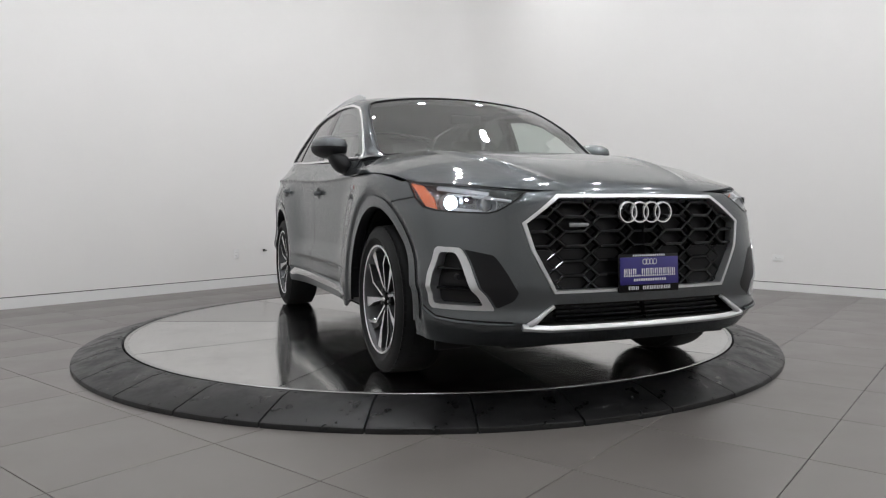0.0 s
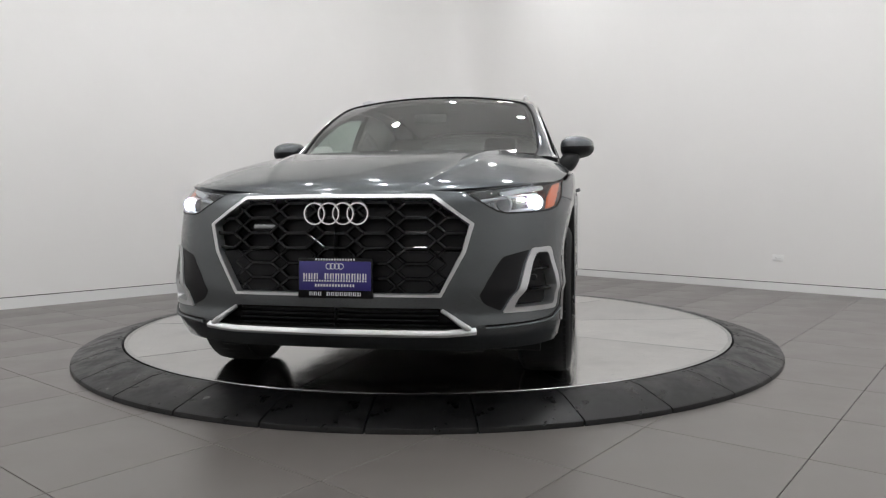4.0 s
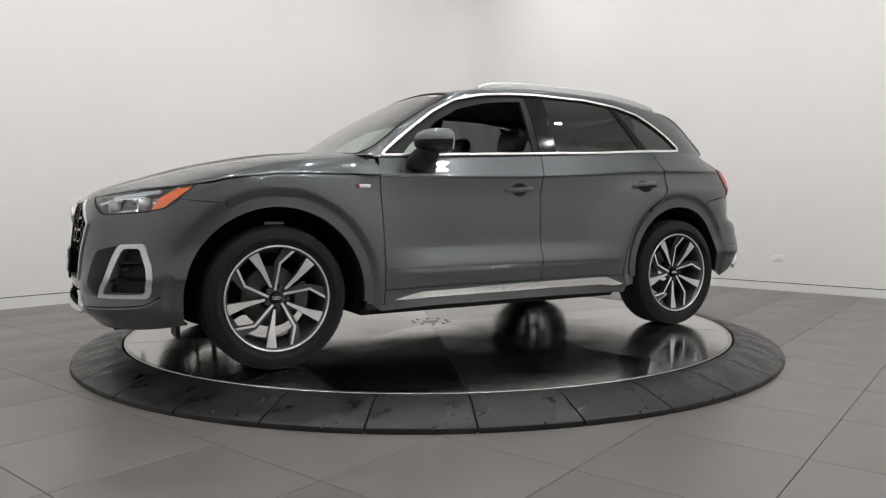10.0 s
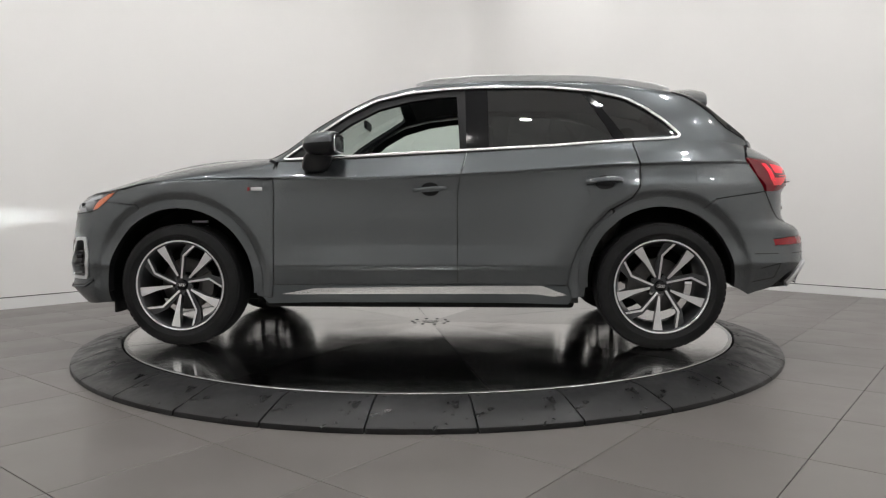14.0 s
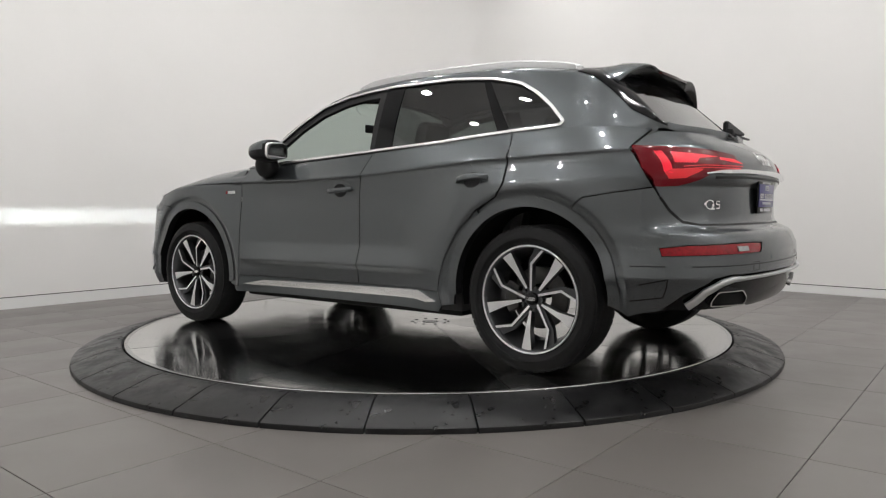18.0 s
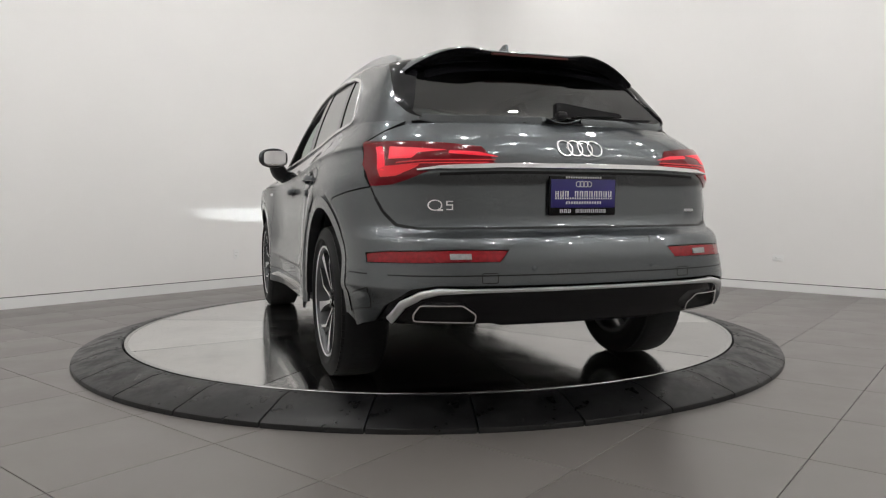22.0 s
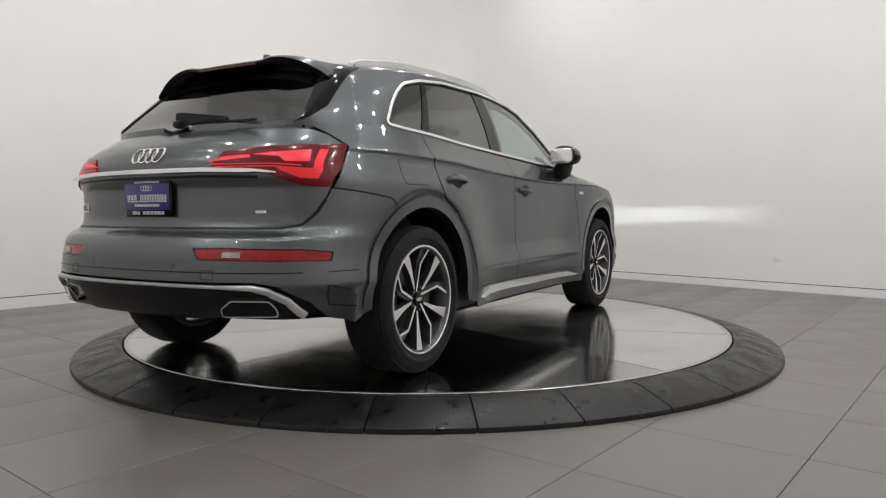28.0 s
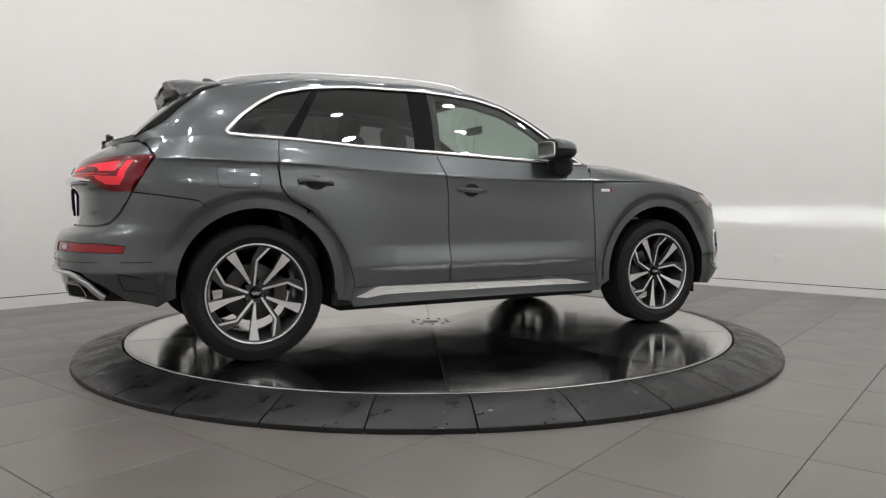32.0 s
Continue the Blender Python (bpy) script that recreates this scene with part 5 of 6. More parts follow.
        h = 0.024 * np.clip(np.minimum((0.02 - xs) / 0.12, (xs + 1.52) / 0.12), 0.05, 1) ** 0.5
        up = np.array([0, 0.15, 1.0])
        ribbon("roof_rail", pp + h[:, None] * up, np.tile(up / np.linalg.norm(up), (40, 1)), 0.014, 0.011, SATIN, car, "bright metal roof rail", mirror=mir)
        ribbon("rail_foot", pp[1:-1] + nn[1:-1] * 0.002, nn[1:-1], 0.014, 0.02, SATIN, car, mirror=mir)
    # roof spoiler
    n = 15
    yy = np.linspace(-0.60, 0.60, 2 * n + 1)
    sec = []
    roof_at = lambda x, y: float(cabin(np.array([[x, KV * np.interp(abs(y), cabin(np.stack([np.full(50, x), np.linspace(2, 0.8, 50) * KV], 1))[:, 1], np.linspace(2, 0.8, 50))]]))[0, 2])
    for y in yy:
        a = abs(y) / 0.60
        lobe = 1 / (1 + math.exp(-(abs(y) - 0.25) / 0.016))
        drop = 0.11 * max(0.0, (abs(y) - 0.30) / 0.30) ** 2.0
        tx = -1.800 + 0.075 * a**2.2 - 0.012 * lobe
        zt = 1.545 - drop + 0.010 * lobe
        z0, z1 = roof_at(-1.48, y), roof_at(-1.57, y)
        thick = 0.030 + 0.016 * lobe
        sec.append([(-1.48, y * 0.97, z0 + 0.002), (-1.57, y * 0.985, z1 + 0.008), (tx + 0.09, y, zt + 0.016), (tx + 0.014, y, zt + 0.002), (tx, y, zt - 0.007), (tx + 0.006, y, zt - 0.018), (tx + 0.045, y * 0.99, zt - thick),
                    (-1.665, y * 0.97, min(zt - thick, 1.51 - drop)), (-1.60, y * 0.95, z1 - 0.05)])
    vs = [v for s in sec for v in s]
    k = len(sec[0])
    fs = [(i * k + j, i * k + (j + 1) % k, (i + 1) * k + (j + 1) % k, (i + 1) * k + j) for i in range(len(sec) - 1) for j in range(k)]
    fs += [tuple(range(k)), tuple(range((len(sec) - 1) * k, len(sec) * k))[::-1]]
    bm = bmesh.new()
    bv = [bm.verts.new(v) for v in vs]
    for f in fs:
        face = bm.faces.new([bv[i] for i in f])
        c = face.calc_center_median()
        face.material_index = 1 if any(i % k >= 4 for i in f[:2]) and len(f) == 4 and f[0] % k >= 4 else 0
    sp = part("roof_spoiler", bm, [PAINT, BLACK_GLOSS], car, "grey roof spoiler with a black underside", angle=30)
    bm = bmesh.new()
    box(bm, (-1.803, -0.20, 1.522), (-1.785, 0.20, 1.533), 0.003)
    part("high_brake_lamp", bm, RED_UNLIT, sp, "dark red high brake lamp")
    for mir in (False, True):
        fin = cab_top([(-1.62, 0.50), (-1.52, 0.615), (-1.72, 0.655), (-1.86, 0.675), (-2.015, 0.672), (-2.0, 0.645), (-1.85, 0.588), (-1.715, 0.535)], 0.03)
        sheet("window_fin", cabin, fin, (), 0.02, BLACK_GLOSS, sp, "gloss black fin", out=-1, lift=0.004, lip=0.006, mirror=mir)
        fill = np.stack([np.linspace(-1.22, -1.945, 30), np.full(30, 0.006)], 1)
        pp, nn = cabin(fill), -normals_of(cabin, fill)
        ribbon("waist_seam", pp - nn * 0.002, nn, 0.03, 0.003, PAINT, car, mirror=mir, dome=0.05)
    edge = cab_top([(-2.104, 0.0), (-2.100, 0.30), (-2.072, 0.56), (-2.03, 0.645), (-1.975, 0.70)], 0.03, False)
    pp, nn = cabin(edge), -normals_of(cabin, edge)
    pp, nn = np.vstack([(pp * [1, -1, 1])[:0:-1], pp]), np.vstack([(nn * [1, -1, 1])[:0:-1], nn])
    ribbon("gate_edge", pp - nn * 0.001, nn, 0.034, 0.004, PAINT, car)
    band = cab_top([(-1.695, 0.0), (-1.697, 0.40), (-1.72, 0.50), (-1.78, 0.52), (-1.765, 0.40), (-1.76, 0.0)], 0.03, False)
    sheet("window_band", cabin, band, (), 0.03, BLACK_GLOSS, sp, "black upper edge of the window", out=-1, lift=0.0, lip=0, both=True)
    # rear wiper
    w = bmesh.new()
    box(w, (-2.118, -0.024, 1.194), (-2.06, 0.028, 1.230), 0.014)
    ob = part("rear_wiper", w, BLACK, car, "black rear wiper")
    bm = bmesh.new()
    poly_prism(bm, [(0.03, 1.266), (0.0, 1.270), (-0.30, 1.232), (-0.315, 1.216), (-0.10, 1.214), (0.03, 1.20)], -2.095, -2.068, "x")
    bmesh.ops.bevel(bm, geom=list(bm.edges), offset=0.006, segments=2, affect="EDGES")
    part("wiper_arm", bm, BLACK, ob)
    bm = bmesh.new()
    box(bm, (-2.082, -0.47, 1.203), (-2.066, -0.06, 1.214), 0.004)
    part("wiper_blade", bm, BLACK, ob)
    # aerial fin
    bm = bmesh.new()
    poly_prism(bm, [(-1.36, 1.60), (-1.50, 1.645), (-1.53, 1.642), (-1.55, 1.58)], -0.006, 0.006, "y")
    part("aerial_fin", bm, PAINT, car, "small grey aerial fin")


def superblob(c, r, e, cut=None, n=28):
    """A rounded block: centre, half sizes, and squareness."""
    vs, fs = [], []
    f = lambda v: math.copysign(abs(v) ** e, v)
    for i in range(n // 2 + 1):
        a = -math.pi / 2 + math.pi * i / (n // 2)
        for j in range(n):
            b = 2 * math.pi * j / n
            x, y, z = f(math.cos(a)) * f(math.cos(b)), f(math.cos(a)) * f(math.sin(b)), f(math.sin(a))
            vs.append((c[0] + r[0] * x, c[1] + r[1] * y, c[2] + r[2] * z))
    for i in range(n // 2):
        for j in range(n):
            fs.append((i * n + j, i * n + (j + 1) % n, (i + 1) * n + (j + 1) % n, (i + 1) * n + j))
    return vs, fs


def blob_bm(*a, **k):
    vs, fs = superblob(*a, **k)
    bm = bmesh.new()
    bv = [bm.verts.new(v) for v in vs]
    for q in fs:
        bm.faces.new([bv[i] for i in q])
    bmesh.ops.remove_doubles(bm, verts=bm.verts, dist=1e-5)
    return bm


def build_fittings(car):
    for mir in (False, True):
        sy = -1 if mir else 1
        # door mirror
        bm = blob_bm((0.0, 0.0, 0.0), (0.120, 0.106, 0.076), 0.74)
        for v in bm.verts:
            v.co.z += 0.012 * (v.co.x / 0.118) * -1 * 0.4
            k = (v.co.x + 0.118) / 0.236
            v.co.y *= 1.0 - 0.12 * k
            v.co.z *= 1.0 - 0.18 * k
            if v.co.x < -0.07:
                v.co.x = -0.07 + (v.co.x + 0.07) * 0.25
            if v.co.y > 0:
                v.co.z *= 1 - 0.15 * v.co.y / 0.118
        m = pose(0.520, sy * 0.946, 1.193, 0, 0, sy * -8)
        if mir:
            bmesh.ops.scale(bm, vec=(1, -1, 1), verts=bm.verts)
        bm.transform(m)
        for f in bm.faces:
            f.material_index = 1 if f.calc_center_median().z < 1.190 or f.calc_center_median().x < 0.452 else 0
        mob = part("door_mirror", bm, [PAINT, BLACK], car, "grey door mirror with black base", angle=60)
        bm = blob_bm((0, 0, 0), (0.008, 0.084, 0.054), 0.5)
        bm.transform(pose(0.434, sy * 0.934, 1.190, 0, 0, sy * -8))
        part("mirror_glass", bm, CHROME, mob, "mirror glass")
        bm = blob_bm((0, 0, 0), (0.085, 0.062, 0.070), 0.80)
        for v in bm.verts:
            v.co.x += -0.35 * v.co.z
            v.co.y += 0.45 * v.co.z
        if mir:
            bmesh.ops.scale(bm, vec=(1, -1, 1), verts=bm.verts)
        bm.transform(pose(0.575, sy * 0.893, 1.095))
        part("mirror_stalk", bm, BLACK, mob)
        # handles
        for x, z in ((-0.088, 0.930), (-1.082, 0.962)):
            p, n = shell_path([(x + 0.10, z - 0.006), (x, z), (x - 0.10, z + 0.006)], "side", 0.012)
            k = np.linspace(-1, 1, len(p))
            lift = 0.034 * (1 - np.abs(k) ** 3.2)
            h = ribbon("door_handle", p + n * lift[:, None], n, 0.030 - 0.008 * np.abs(k) ** 2, 0.012, PAINT, car, "grey door handle", mirror=mir)
            cup = [(x + 0.055 * math.cos(a), z - 0.002 + 0.040 * math.sin(a)) for a in np.linspace(0, 2 * math.pi, 25)[:-1]]
            sheet("handle_cup", shell, side(cup, 0.02), (), 0.015, BLACK, h, out=1, lift=0.0015, lip=0.0, mirror=mir)
        # small badge on the wing
        p, n = shell_path([(0.965, 0.936), (0.90, 0.936)], "side", 0.02)
        badge = ribbon("wing_badge", p, n, 0.02, 0.004, SATIN, car, "small silver badge", mirror=mir)
        p, n = shell_path([(0.984, 0.936), (0.972, 0.936)], "side", 0.02)
        ribbon("badge_accent", p, n, 0.02, 0.004, RED_REFLECTOR, badge, "small red bar", mirror=mir)
        # silver sill trim
        up = [(0.78, 0.322), (0.60, 0.353), (0.2, 0.359), (-0.3, 0.366), (-0.735, 0.372), (-0.87, 0.322), (-0.80, 0.312), (-0.70, 0.325), (0.70, 0.318)]
        sheet("sill_trim", shell, side(up, 0.03), (), 0.02, TRIM, car, "bright silver sill trim", out=1, lift=0.012, lip=0.02, mirror=mir)
    # fuel flap on the right side
    fl = rounded([(-1.37, 1.052), (-1.60, 1.05), (-1.60, 0.93), (-1.39, 0.93)], 0.03, 4)
    sheet("fuel_flap", shell, side(fl, 0.03), (), 0.02, PAINT, car, out=1, lift=0.002, lip=0.004, mirror=True)
    p, n = shell_path([tuple(q) for q in fl], "side", 0.03, True)
    ribbon("flap_gap", p - n * 0.001, n, 0.006, 0.002, BLACK, car, closed=True, mirror=True)
    # cowl at the windscreen's foot
    bm = bmesh.new()
    box(bm, (0.93, -0.60, 1.075), (1.03, 0.60, 1.095), 0.008)
    part("cowl", bm, BLACK, car, "black cowl panel")
    for s in (1, -1):
        bm = bmesh.new()
        poly_prism(bm, [(1.0, s * 0.5), (0.95, s * 0.66), (0.88, s * 0.81), (0.80, s * 0.81), (0.80, s * 0.5)], 0.99, 1.066, "z")
        bmesh.ops.recalc_face_normals(bm, faces=bm.faces)
        part("cowl_end", bm, BLACK, car, smooth=False)


def build_inside(car):
    # dark structure behind the panels, floor, wheel wells
    bm = bmesh.new()
    box(bm, (-0.93, -0.80, 0.225), (0.93, 0.80, 0.30), 0.02)
    box(bm, (-2.12, -0.52, 0.355), (-0.90, 0.52, 0.45), 0.02)
    box(bm, (0.90, -0.55, 0.24), (2.10, 0.55, 0.34), 0.02)
    part("underbody", bm, DARK, car, "dark underbody")
    bm = bmesh.new()
    box(bm, (0.92, -0.56, 0.34), (2.12, 0.56, 0.84))
    box(bm, (0.90, -0.80, 0.85), (1.55, 0.80, 0.93))
    part("engine_bay", bm, DARK, car)
    bm = bmesh.new()
    box(bm, (-2.17, -0.58, 0.42), (-0.95, 0.58, 1.02))
    box(bm, (-1.90, -0.76, 0.86), (-0.98, 0.76, 1.06))
    box(bm, (-2.14, -0.52, 0.40), (-1.90, 0.52, 1.10))
    part("boot_tub", bm, DARK, car)
    for s in (1, -1):
        bm = bmesh.new()
        box(bm, (-0.95, s * 0.76, 0.26), (0.90, s * 0.83, 1.06))
        part("door_lining", bm, LEATHER, car, "black door lining")
        for hx, hz, hr in (ARCH_F, ARCH_B):
            vs, fs = [], []
            for i in range(25):
                a = radians(-14 + (208 if hx > 0 else 199) * i / 24)
                for y in (0.868, 0.60):
                    vs.append((hx + (hr + 0.004) * math.cos(a), s * y, hz + (hr + 0.004) * math.sin(a)))
            fs = [(2 * i, 2 * i + 1, 2 * i + 3, 2 * i + 2) for i in range(24)]
            k = len(vs)
            vs += [(hx, s * 0.60, hz)]
            fs += [(k, 2 * i + 1, 2 * i + 3) for i in range(24)]
            link("wheel_well", mesh_of("wheel_well", vs, fs, DARK), car)
        bm = bmesh.new()
        box(bm, (1.862, s * 0.62, 0.185), (1.882, s * 0.80, 0.30), 0.006, pose(0, 0, 0))
        part("air_deflector", bm, BLACK, car, "small black air deflector")
        bm = bmesh.new()
        for z in (0.742, 0.712):
            cyl(bm, 0.009, 0.10, pose(1.365, s * 0.70, z, 0, 90), 12)
        part("strut_arm", bm, SATIN, car, "bare metal arm above the wheel")
    # dashboard
    bm = bmesh.new()
    poly_prism(bm, [(0.96, 1.10), (0.62, 1.09), (0.50, 1.03), (0.50, 0.80), (0.70, 0.55), (0.96, 0.55)], -0.74, 0.74, "y")
    bmesh.ops.bevel(bm, geom=list(bm.edges), offset=0.03, segments=3, affect="EDGES")
    part("dashboard", bm, LEATHER, car, "black dashboard")
    vs, fs = lathe([(0.175 + 0.015 * math.cos(a), 0.015 * math.sin(a)) for a in np.linspace(0, 2 * math.pi, 9)[:-1]], 32, "z", True)
    ob = link("steering_wheel", mesh_of("steering_wheel", vs, fs, LEATHER), car, "black leather steering wheel")
    ob.matrix_basis = pose(0.36, 0.37, 0.985, 0, -65)
    bm = bmesh.new()
    cyl(bm, 0.06, 0.03, Matrix())
    box(bm, (-0.02, -0.17, -0.01), (0.02, 0.17, 0.01), 0.005)
    part("spokes", bm, LEATHER, ob)

    def seat(x, y, w, back_h):
        bm = bmesh.new()
        box(bm, (x - 0.28, y - w, 0.52), (x + 0.26, y + w, 0.68), 0.05)
        ob = part("seat", bm, LEATHER, car, "black leather seat")
        bm = bmesh.new()
        box(bm, (-0.07, -w, 0.0), (0.07, w, back_h), 0.06, pose(x - 0.27, y, 0.58, 0, -14))
        part("seat_back", bm, LEATHER, ob)
        bm = bmesh.new()
        box(bm, (-0.055, -0.13, back_h + 0.03), (0.055, 0.13, back_h + 0.20), 0.05, pose(x - 0.27, y, 0.58, 0, -14))
        part("headrest", bm, LEATHER, ob)
    for y in (0.37, -0.37):
        seat(0.05, y, 0.25, 0.60)
        seat(-0.85, y, 0.30, 0.56)
    # headlining and roof light
    full_grid(lambda q: cabin(np.stack([q[:, 0], (2 - q[:, 1]) * KV], 1)), np.linspace(0.15, -1.65, 24), np.linspace(0, 0.88, 12), CLOTH_GREY, "headlining", car, lift=-0.035, out=1)
    bm = bmesh.new()
    box(bm, (0.42, -0.11, 1.375), (0.44, 0.11, 1.435), 0.012)
    part("inner_mirror", bm, BLACK, car, "black inner mirror")


def wheel_parts(car):
    """A ten-spoke alloy: five bright blades and five thin bent spokes, on a black tyre."""
    R, RW = 0.367, 0.268
    meshes = {}
    tyre = [(RW - 0.012, -0.10), (RW + 0.004, -0.112), (RW + 0.03, -0.122), (0.325, -0.124), (0.348, -0.112), (0.360, -0.095), (R, -0.07), (R, 0.07), (0.360, 0.095), (0.348, 0.112), (0.325, 0.124),
            (0.312, 0.1245), (0.310, 0.1265), (0.300, 0.1265), (0.298, 0.1245), (RW + 0.03, 0.122), (RW + 0.006, 0.112), (RW - 0.004, 0.104)]
    vs, fs = lathe(tyre, 72)
    n = len(tyre)
    meshes["tyre"] = mesh_of("tyre", vs, fs, RUBBER)
    tread = bmesh.new()
    for i in range(60):
        a = 2 * math.pi * i / 60
        for y in (-0.082, -0.03, 0.03, 0.082):
            aa = a + (0.03 if abs(y) < 0.05 else 0.0)
            m = pose(0, 0, 0, 0, -math.degrees(aa)) @ Matrix.Translation((R - 0.0035 - (0.006 if abs(y) > 0.05 else 0), y, 0))
            box(tread, (-0.006, -0.022, -0.015), (0.0035, 0.022, 0.015), 0, m)
    me = bpy.data.meshes.new("tread")
    tread.to_mesh(me)
    tread.free()
    me.materials.append(RUBBER)
    meshes["tread"] = me
    barrel = [(RW - 0.004, 0.108), (RW, 0.112), (RW - 0.006, 0.114), (RW - 0.014, 0.108), (RW - 0.020, 0.085), (0.235, 0.05), (0.222, -0.02), (0.225, -0.10), (RW - 0.01, -0.11), (RW - 0.003, -0.10)]
    vs, fs = lathe(barrel, 64)
    meshes["rim"] = mesh_of("rim", vs, fs, RIM_DARK)
    vs, fs = lathe([(RW + 0.001, 0.104), (RW + 0.0015, 0.1155), (RW - 0.002, 0.1165), (RW - 0.0075, 0.1140), (RW - 0.008, 0.10)], 72)
    meshes["rim_lip"] = mesh_of("rim_lip", vs, fs, MACHINED)

    def pol(a, r):
        return (r * math.cos(radians(a)), r * math.sin(radians(a)))

    def dish(r):
        return 0.100 - 0.030 * (1 - min(r / 0.26, 1)) ** 1.3 * 1.0

    def plate_poly(bm, pts, thick, lift=0.0, mats=(0, 1)):
        top = [bm.verts.new((p[0], dish(math.hypot(*p)) + lift, p[1])) for p in pts]
        bot = [bm.verts.new((p[0] * 0.99, dish(math.hypot(*p)) + lift - thick, p[1] * 0.99)) for p in pts]
        f = bm.faces.new(top)
        f.material_index = mats[0]
        n = len(pts)
        for i in range(n):
            g = bm.faces.new((top[i], bot[i], bot[(i + 1) % n], top[(i + 1) % n]))
            g.material_index = mats[1]
        g = bm.faces.new(bot[::-1])
        g.material_index = mats[1]

    def finish(name, bm, mats):
        bmesh.ops.recalc_face_normals(bm, faces=bm.faces)
        me = bpy.data.meshes.new(name)
        bm.to_mesh(me)
        bm.free()
        for m in mats:
            me.materials.append(m)
        return me
    # blade: broad at the rim, pointed at the hub
    bm = bmesh.new()
    plate_poly(bm, [pol(-8.5, 0.06), pol(-6.8, 0.16), pol(-6.4, 0.258), pol(6.2, 0.258), pol(3.0, 0.16), pol(3, 0.06)], 0.04)
    meshes["blade"] = finish("blade", bm, [MACHINED, RIM_DARK])
    # thin spoke with a bend
    bm = bmesh.new()
    a, b, c = np.array(pol(52, 0.040)), np.array(pol(38.5, 0.176)), np.array(pol(23, 0.259))
    d1, d2 = (b - a) / np.linalg.norm(b - a), (c - b) / np.linalg.norm(c - b)
    n1, n2 = np.array([-d1[1], d1[0]]), np.array([-d2[1], d2[0]])
    w = 0.0062
    nb = (n1 + n2) / np.linalg.norm(n1 + n2)
    plate_poly(bm, [a - n1 * w, b - nb * w * 1.05, c - n2 * w, c + n2 * w, b + nb * w * 1.05, a + n1 * w], 0.035)
    meshes["thin_spoke"] = finish("thin_spoke", bm, [MACHINED, RIM_DARK])
    # dark facet beside the thin spoke
    bm = bmesh.new()
    plate_poly(bm, [tuple(a + n1 * w), tuple(b + nb * w), tuple(c + n2 * w), pol(35, 0.259), pol(45, 0.185), pol(60, 0.07)], 0.03, -0.012)
    meshes["facet"] = finish("facet", bm, [RIM_DARK, RIM_DARK])
    bm = bmesh.new()
    cyl(bm, 0.050, 0.05, pose(0, 0.040, 0, 90), 40, 0.046)
    meshes["hub"] = finish("hub", bm, [RIM_DARK])
    vs, fs = lathe([(0.0, 0.087), (0.026, 0.0865), (0.030, 0.084), (0.032, 0.069)], 28)
    meshes["hub_cap"] = mesh_of("hub_cap", vs, fs, BLACK_GLOSS)
    bm = bmesh.new()
    for k in range(4):
        flat_ring(bm, (k - 1.5) * 0.0105, 0, 0.0075, 0.0016, 0.087, 0.0885, 16)
    bm.transform(pose(0, 0, 0, 0, 0, 90))
    meshes["cap_rings"] = finish("cap_rings", bm, [TRIM])
    vs, fs = lathe([(0.0, 0.078), (0.009, 0.077), (0.0105, 0.072), (0.0105, 0.055)], 6)
    meshes["wheel_bolt"] = mesh_of("wheel_bolt", vs, fs, RIM_DARK, False)
    vs, fs = lathe([(0.07, 0.002), (0.155, 0.002), (0.158, -0.002), (0.158, -0.024), (0.07, -0.024)], 48)
    meshes["brake_disc"] = mesh_of("brake_disc", vs, fs, IRON)
    bm = bmesh.new()
    poly_prism(bm, [pol(q, 0.178) for q in np.linspace(-28, 28, 9)] + [pol(q, 0.108) for q in np.linspace(28, -28, 9)], -0.045, 0.038, "y")
    bmesh.ops.bevel(bm, geom=list(bm.edges), offset=0.006, segments=1, affect="EDGES")
    meshes["brake_caliper"] = finish("brake_caliper", bm, [IRON])
    return meshes


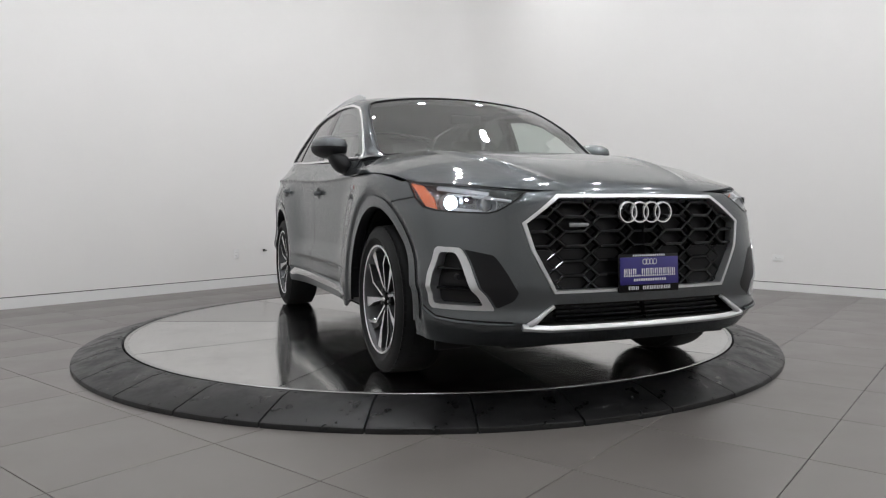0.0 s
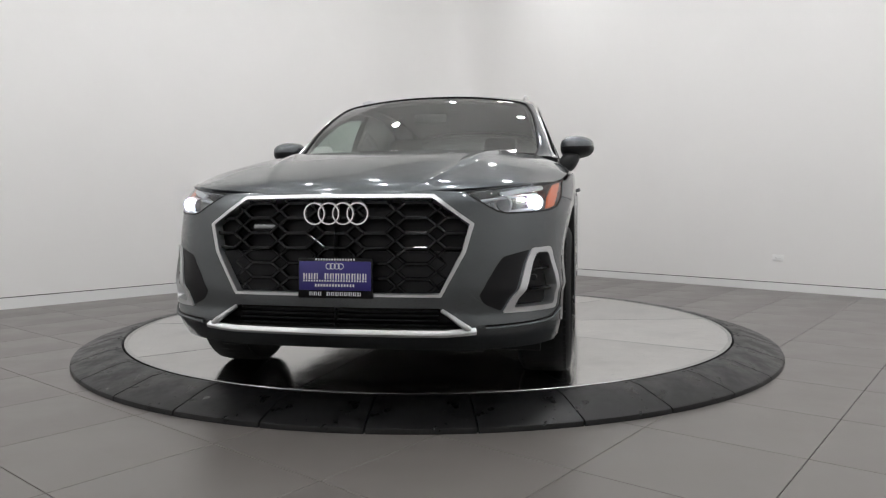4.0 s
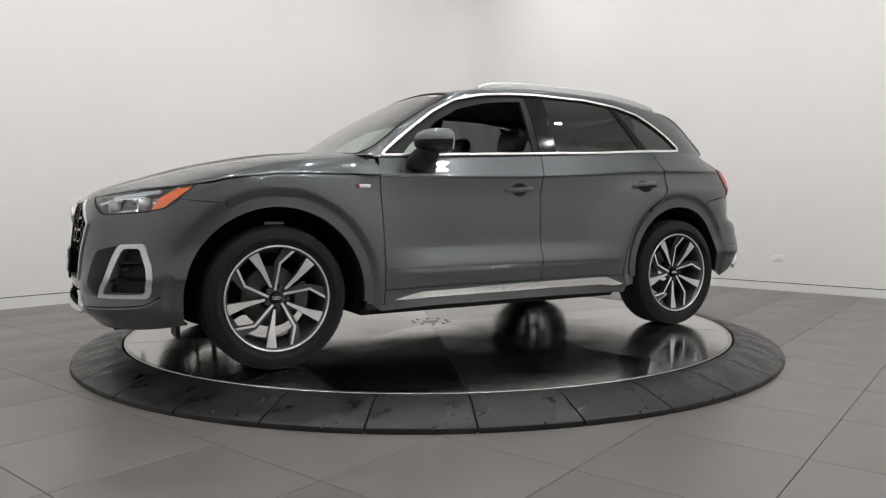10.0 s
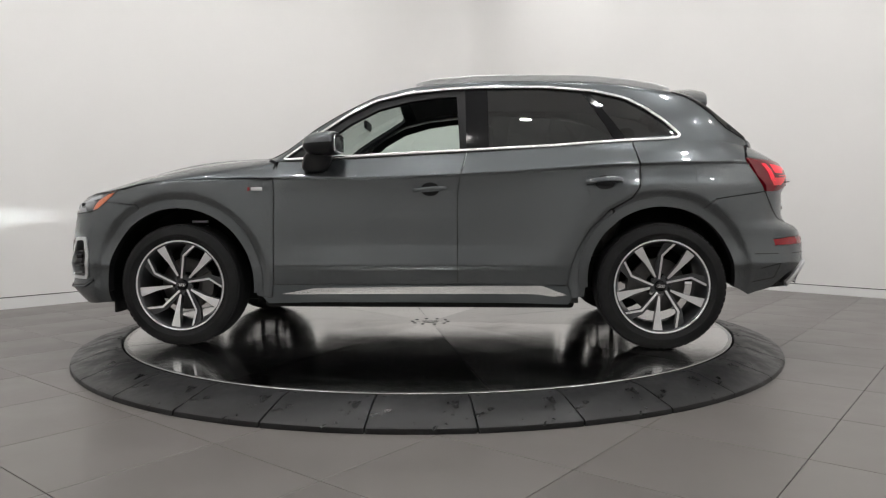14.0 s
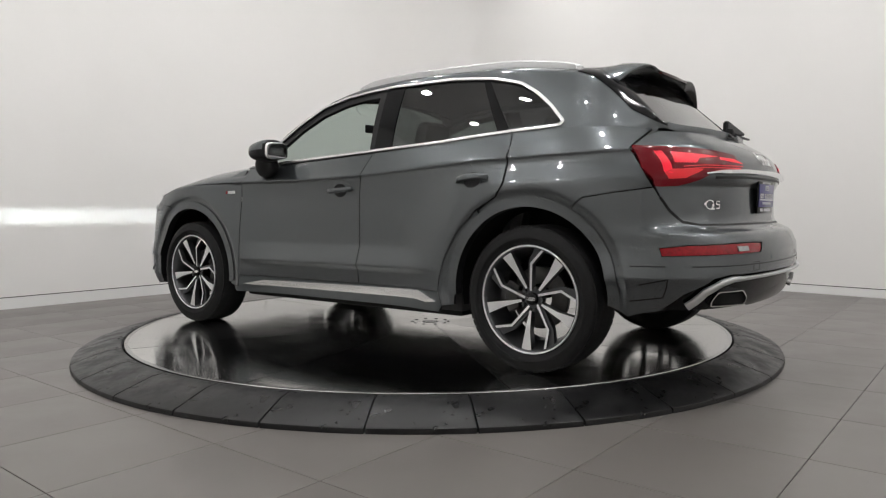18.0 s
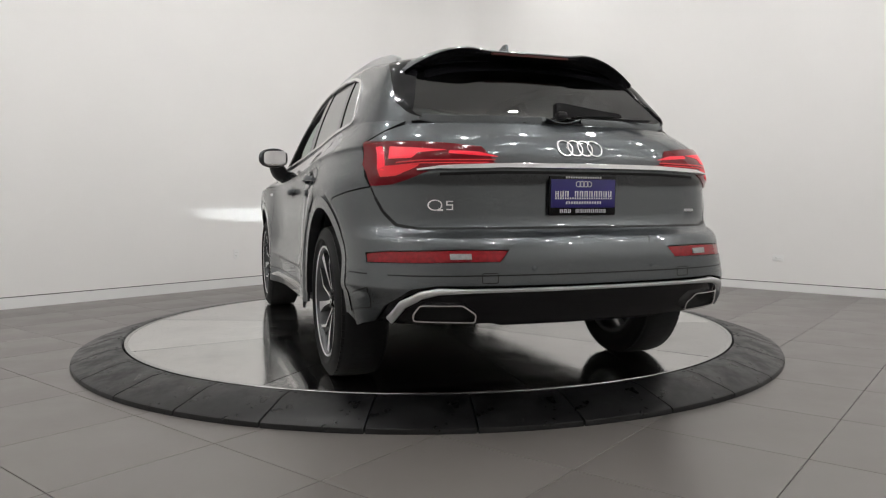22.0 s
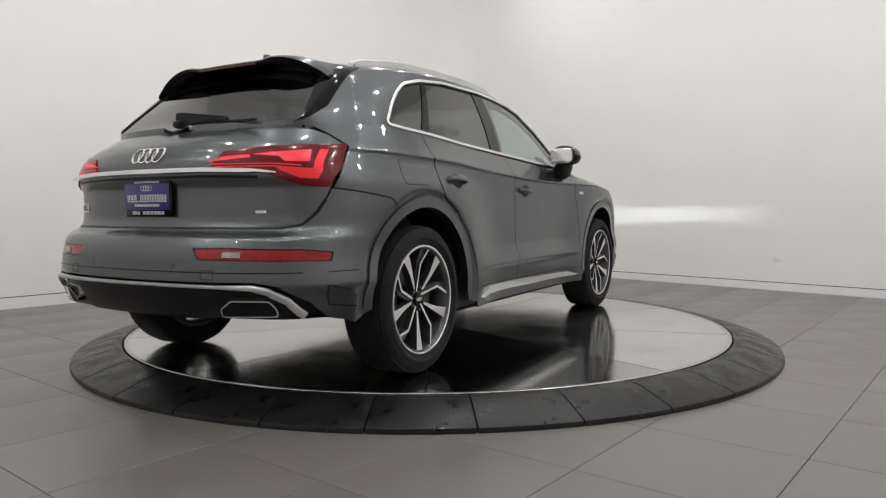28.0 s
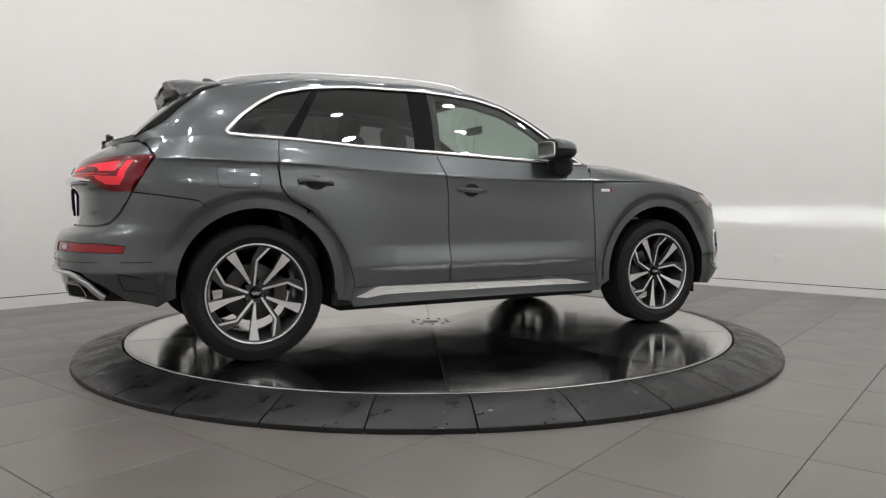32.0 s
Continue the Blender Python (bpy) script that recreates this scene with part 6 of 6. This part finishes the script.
def build_wheels(car):
    ms = wheel_parts(car)
    for hx, turn in ((HUB_X, 0), (-HUB_X, 4)):
        for s in (1, -1):
            w = link("wheel", ms["tyre"], car, "black tyre on a two-tone ten-spoke alloy wheel")
            # outward face along +y for the left side; turned about for the right side
            w.matrix_basis = pose(hx, s * 0.803, 0.3665, 0, 0, 0 if s > 0 else 180) @ pose(0, 0, 0, 0, 0, 0)
            link("tread", ms["tread"], w)["kind"] = "stuff"
            link("rim", ms["rim"], w, "graphite rim")
            link("rim_lip", ms["rim_lip"], w, "bright machined lip")
            # angles seen from outside, anticlockwise: the left side looks along -y, so x points to the left there
            base = 118 + turn
            for k in range(5):
                for nm in ("blade", "thin_spoke", "facet"):
                    ob = link(nm, ms[nm], w, "bright machined spoke" if nm != "facet" else "graphite facet")
                    ob.matrix_basis = Matrix.Diagonal((-1, 1, 1, 1)) @ pose(0, 0, 0, 0, -(base + 72 * k))
                ob = link("wheel_bolt", ms["wheel_bolt"], w)
                a = radians(base + 18 + 72 * k)
                ob.matrix_basis = Matrix.Translation((-0.056 * math.cos(a), 0.006, 0.056 * math.sin(a)))
            for nm in ("hub", "hub_cap", "cap_rings", "brake_disc"):
                link(nm, ms[nm], w)
            c = link("brake_caliper", ms["brake_caliper"], w)
            c.matrix_basis = pose(0, 0, 0, 0, 180 if hx > 0 else 0) if s > 0 else pose(0, 0, 0, 0, 0 if hx > 0 else 180)


def build_car():
    car = tagged(new("car"), "dark grey metallic sport utility car with lit lamps", "car")
    build_body(car)
    us = np.concatenate([np.linspace(0, 0.1, 9), np.linspace(0.1, 1, 40)[1:]])
    full_grid(bonnet, us, np.linspace(0, 1, 84) ** 0.9, PAINT, "bonnet", car, out=-1)
    build_nose(car)
    build_tail(car)
    build_cabin(car)
    build_fittings(car)
    build_inside(car)
    build_wheels(car)
    return car


# ---- all together ----
def spin_rows(off):
    rows = []
    for i in range(65):
        t = i * 0.5
        a = TURN_START + TURN_RATE * t
        c, s = math.cos(radians(a)), math.sin(radians(a))
        rows.append((t, pose(c * off[0] - s * off[1], s * off[0] + c * off[1], DISC_TOP if off != (0, 0) else 0, 0, 0, a)))
    return rows


def motions():
    walk(car, spin_rows(CAR_OFF))
    walk(disc, spin_rows((0, 0)))


car = build_car()
disc = turntable_disc()
turntable_ring()
light_room()
lay_floor()
motions()
